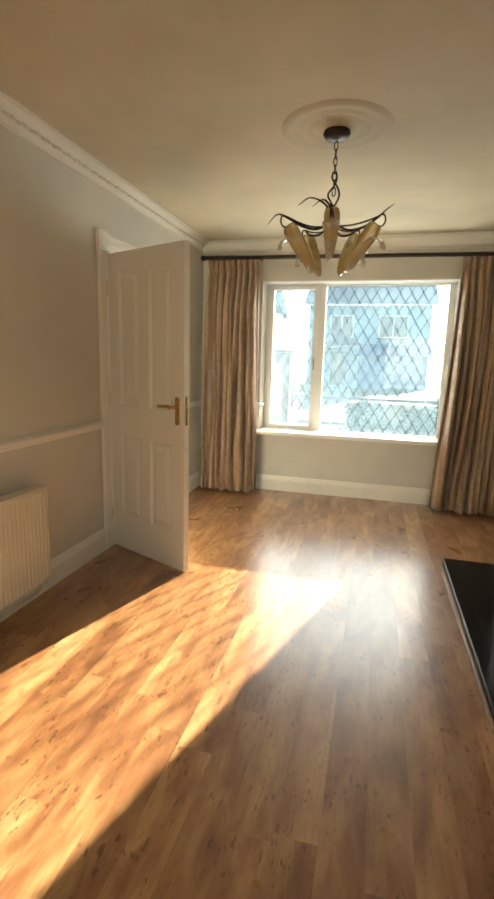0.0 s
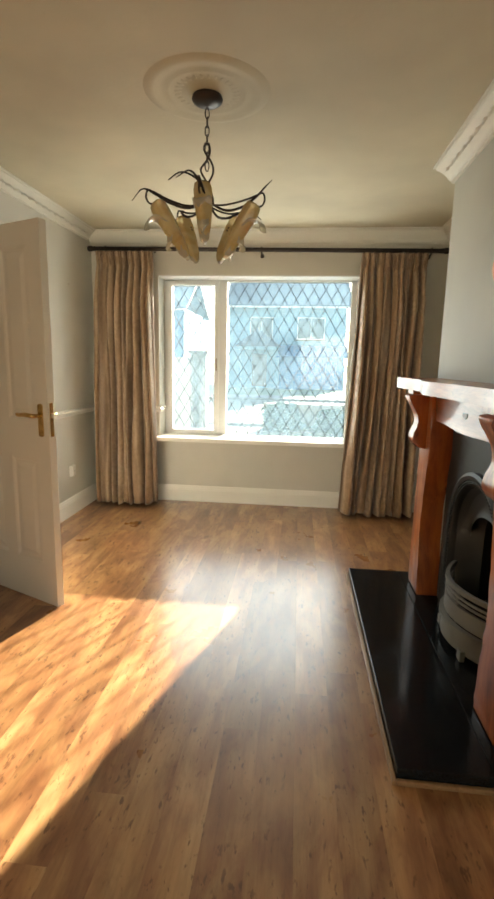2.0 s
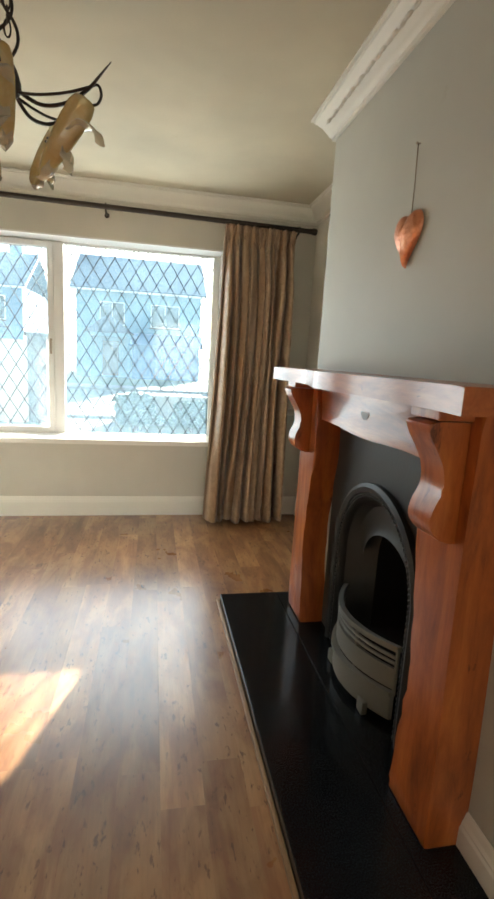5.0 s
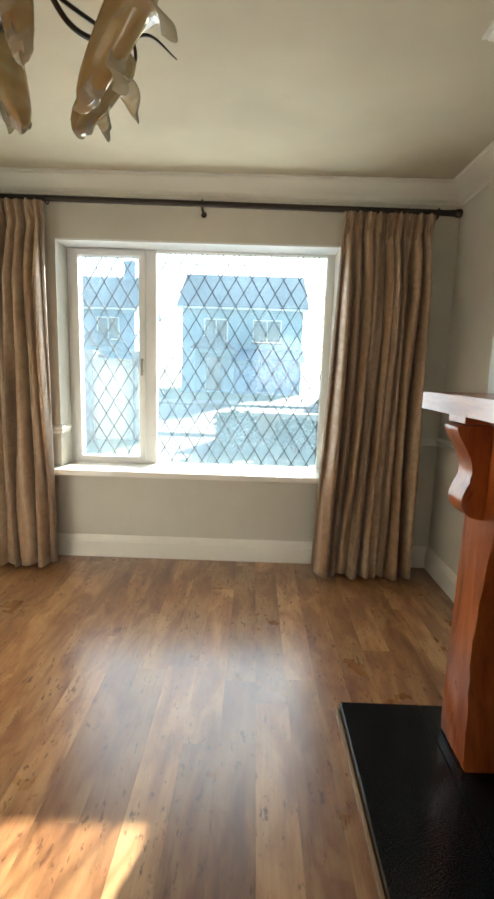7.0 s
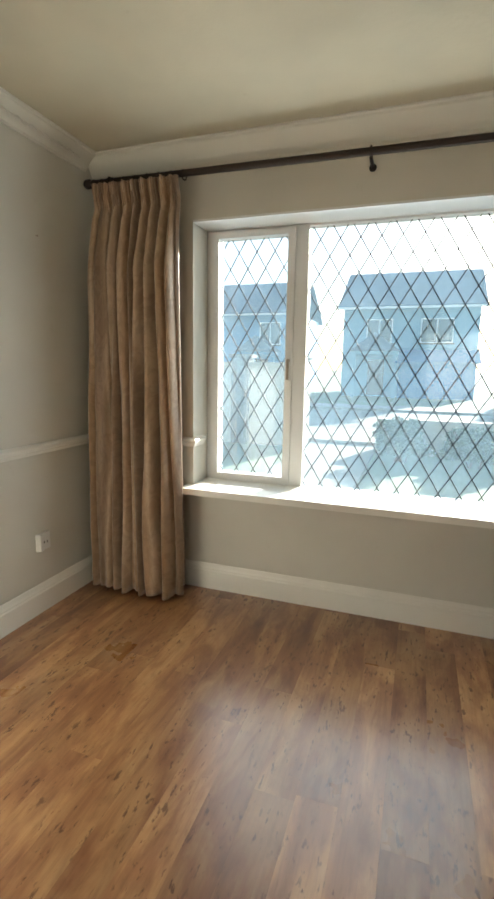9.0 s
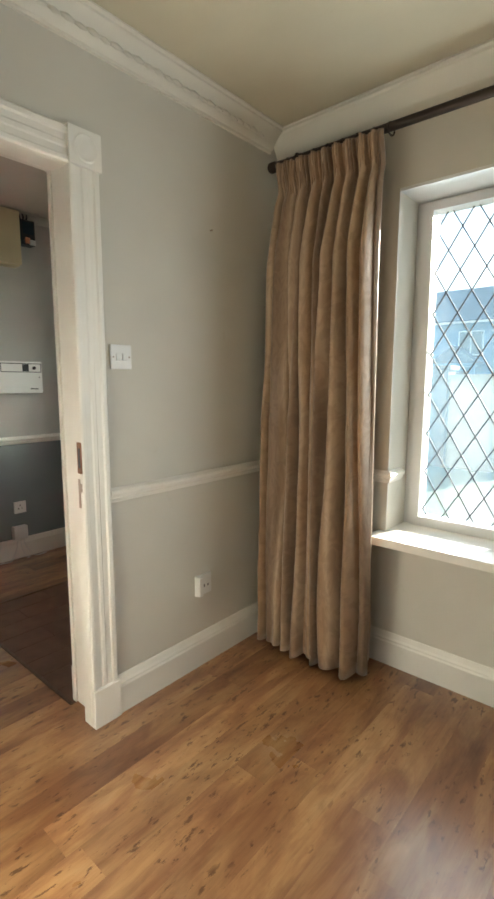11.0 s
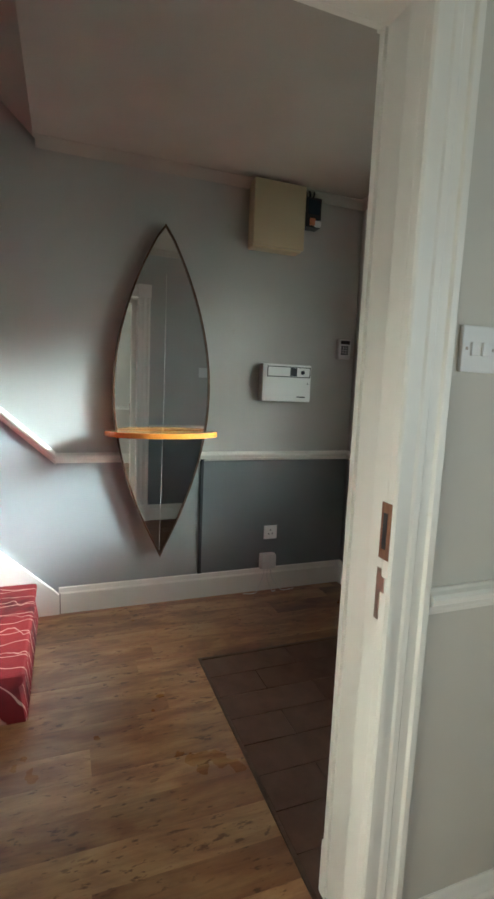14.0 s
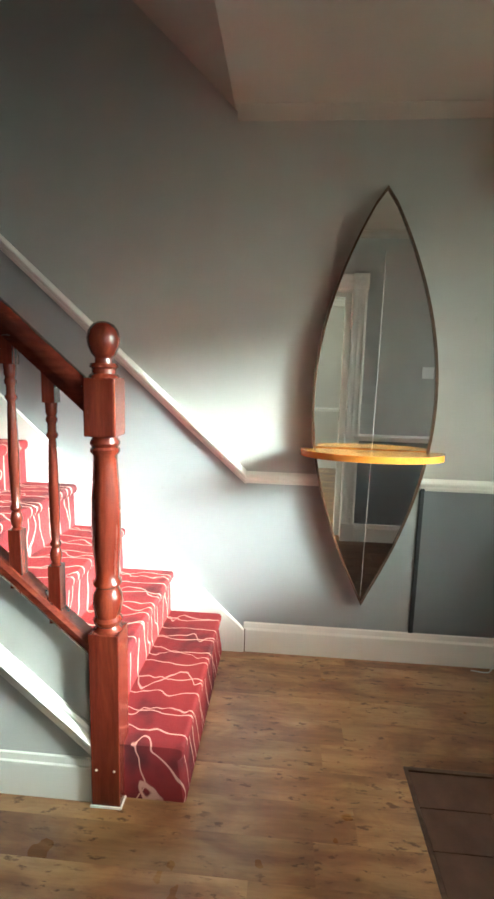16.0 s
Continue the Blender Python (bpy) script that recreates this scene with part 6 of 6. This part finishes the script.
house(-29.0, -20.5, 37.0, "two-storey cream rendered house with a slate roof", M_CREAM, [(-27.0, 3.0, 1.5, 1.3), (-22.4, 3.0, 1.4, 1.4)], -22.8)
wl = thing("garden_wall", "cream rendered garden wall with capped pillars along the street", "garden wall", (-5.0, 12.4, -0.32))
part("wall", boxes((-13.0, -2.2, 12.3, 12.5, -0.32, 1.42)), M_CREAM, wl)
part("wall", boxes((-0.6, 9.0, 12.3, 12.5, -0.32, 0.36)), M_CREAM, wl)
for x in (-8.9, -3.45, -2.2):
    p = part("pillar", boxes((x - 0.19, x + 0.19, 12.2, 12.6, -0.32, 1.50), bevel=0.01), M_PAVE, wl)
    part("cap", boxes((x - 0.24, x + 0.24, 12.15, 12.65, 1.50, 1.58), bevel=0.015), M_PAVE, p)


def bush(x, y, w, h, seed, label):
    """Shrub: short stems and a crown of many small leaf clumps."""
    rnd = random.Random(seed)
    ob = thing("shrub", label, "shrub", (x, y, -0.32), "shrubs in the front garden")
    bm = bmesh.new()
    for k in range(5):
        tube([(x + rnd.uniform(-.1, .1), y, -0.32), (x + rnd.uniform(-.3, .3) * w, y + rnd.uniform(-.2, .2), h * 0.5)], [0.02, 0.008], 5, bm)
    part("stems", bm, M_DARKBEAD, ob)
    verts, faces = [], []
    for k in range(2600):
        a, r, u = rnd.uniform(0, 2 * math.pi), rnd.random() ** 0.5, rnd.random()
        lump = 0.75 + 0.25 * math.sin(3 * a + seed) * math.cos(5 * u)
        c = Vector((x + w * 0.5 * r * lump * math.cos(a) * (1 - 0.5 * u * u), y + w * 0.4 * r * lump * math.sin(a), -0.15 + h * u * lump))
        d = Vector((rnd.gauss(0, 1), rnd.gauss(0, 1), rnd.gauss(0, 1))).normalized() * 0.055
        e = d.orthogonal().normalized() * 0.028
        i = len(verts)
        verts += [c - d, c + e, c + d, c - e]
        faces.append((i, i + 1, i + 2, i + 3))
    me = bpy.data.meshes.new("leaves")
    me.from_pydata([tuple(q) for q in verts], [], faces)
    me.materials.append(M_LEAF)
    part("leaves", me, None, ob)


bush(2.9, 11.2, 1.6, 0.85, 1, "green garden shrub by the street wall")
bush(-0.1, 11.4, 1.2, 0.75, 2, "small green garden shrub by the gate pillar")
bush(-6.3, 11.2, 1.5, 0.8, 3, "low green garden shrub by the cream wall")
bush(1.1, 11.3, 1.4, 0.6, 4, "pale green garden shrub by the low wall")

# ---- floor planks, last ----
floor = structure("floor", boxes((HALL - 0.2, MX0 - 0.014, HALL_BACK, HALL_FRONT + 0.02, -0.1, -0.014), (MX0 - 0.014, RIGHT + 0.2, HALL_BACK, MYA - 0.008, -0.1, -0.014), (HALL_SIDE, RIGHT + 0.2, BACK - 0.2, HALL_BACK, -0.1, -0.014), (MX1, RIGHT + 0.2, MYA - 0.008, FRONT + 0.33, -0.1, -0.014)), M_SLAB, "oak-effect laminate plank floor", "floor")
PW, PL = 0.128, 1.21
PLANKS = {}


def plank_mesh(w, l):
    key_ = (round(w, 3), round(l, 3))
    if key_ not in PLANKS:
        bm = bmesh.new()
        g, e = 0.00018, 0.0011
        a = [bm.verts.new(q) for q in ((0, 0, -0.012), (w, 0, -0.012), (w, l, -0.012), (0, l, -0.012))]
        b = [bm.verts.new((q.co.x, q.co.y, -g)) for q in a]
        c = [bm.verts.new(q) for q in ((e, e, 0), (w - e, e, 0), (w - e, l - e, 0), (e, l - e, 0))]
        for lo, hi in ((a, b), (b, c)):
            for i in range(4):
                bm.faces.new((lo[i], lo[(i + 1) % 4], hi[(i + 1) % 4], hi[i]))
        bm.faces.new(c)
        me = bpy.data.meshes.new("plank")
        bm.to_mesh(me)
        bm.free()
        me.materials.append(M_FLOOR)
        PLANKS[key_] = me
    return PLANKS[key_]


rnd = random.Random(11)
x = HALL - 0.05
while x < RIGHT + 0.02:
    xe = x + PW
    lo = HALL_BACK if x < HALL_SIDE else BACK
    hi = FRONT + 0.03
    spans = [(lo, hi)]
    if xe > MX0 - 0.014 and x < MX1:
        spans = [(lo, MYA - 0.008)]
    w = PW
    if x < MX0 - 0.014 < xe:
        part("plank", plank_mesh(MX0 - 0.014 - x, hi - MYA), None, floor, "", False, (x, MYA - 0.008, 0))
    if x < MX1 < xe:
        part("plank", plank_mesh(xe - MX1, 0.10), None, floor, "", False, (MX1, MYA - 0.008, 0))
    y = lo - rnd.uniform(0.1, 1.2)
    for s0, s1 in spans:
        while y < s1 - 0.01:
            ya, ye = max(y, s0), min(y + PL, s1)
            if ye - ya > 0.02:
                part("plank", plank_mesh(w, ye - ya), None, floor, "", False, (x, ya, 0))
            y += PL
    x += PW
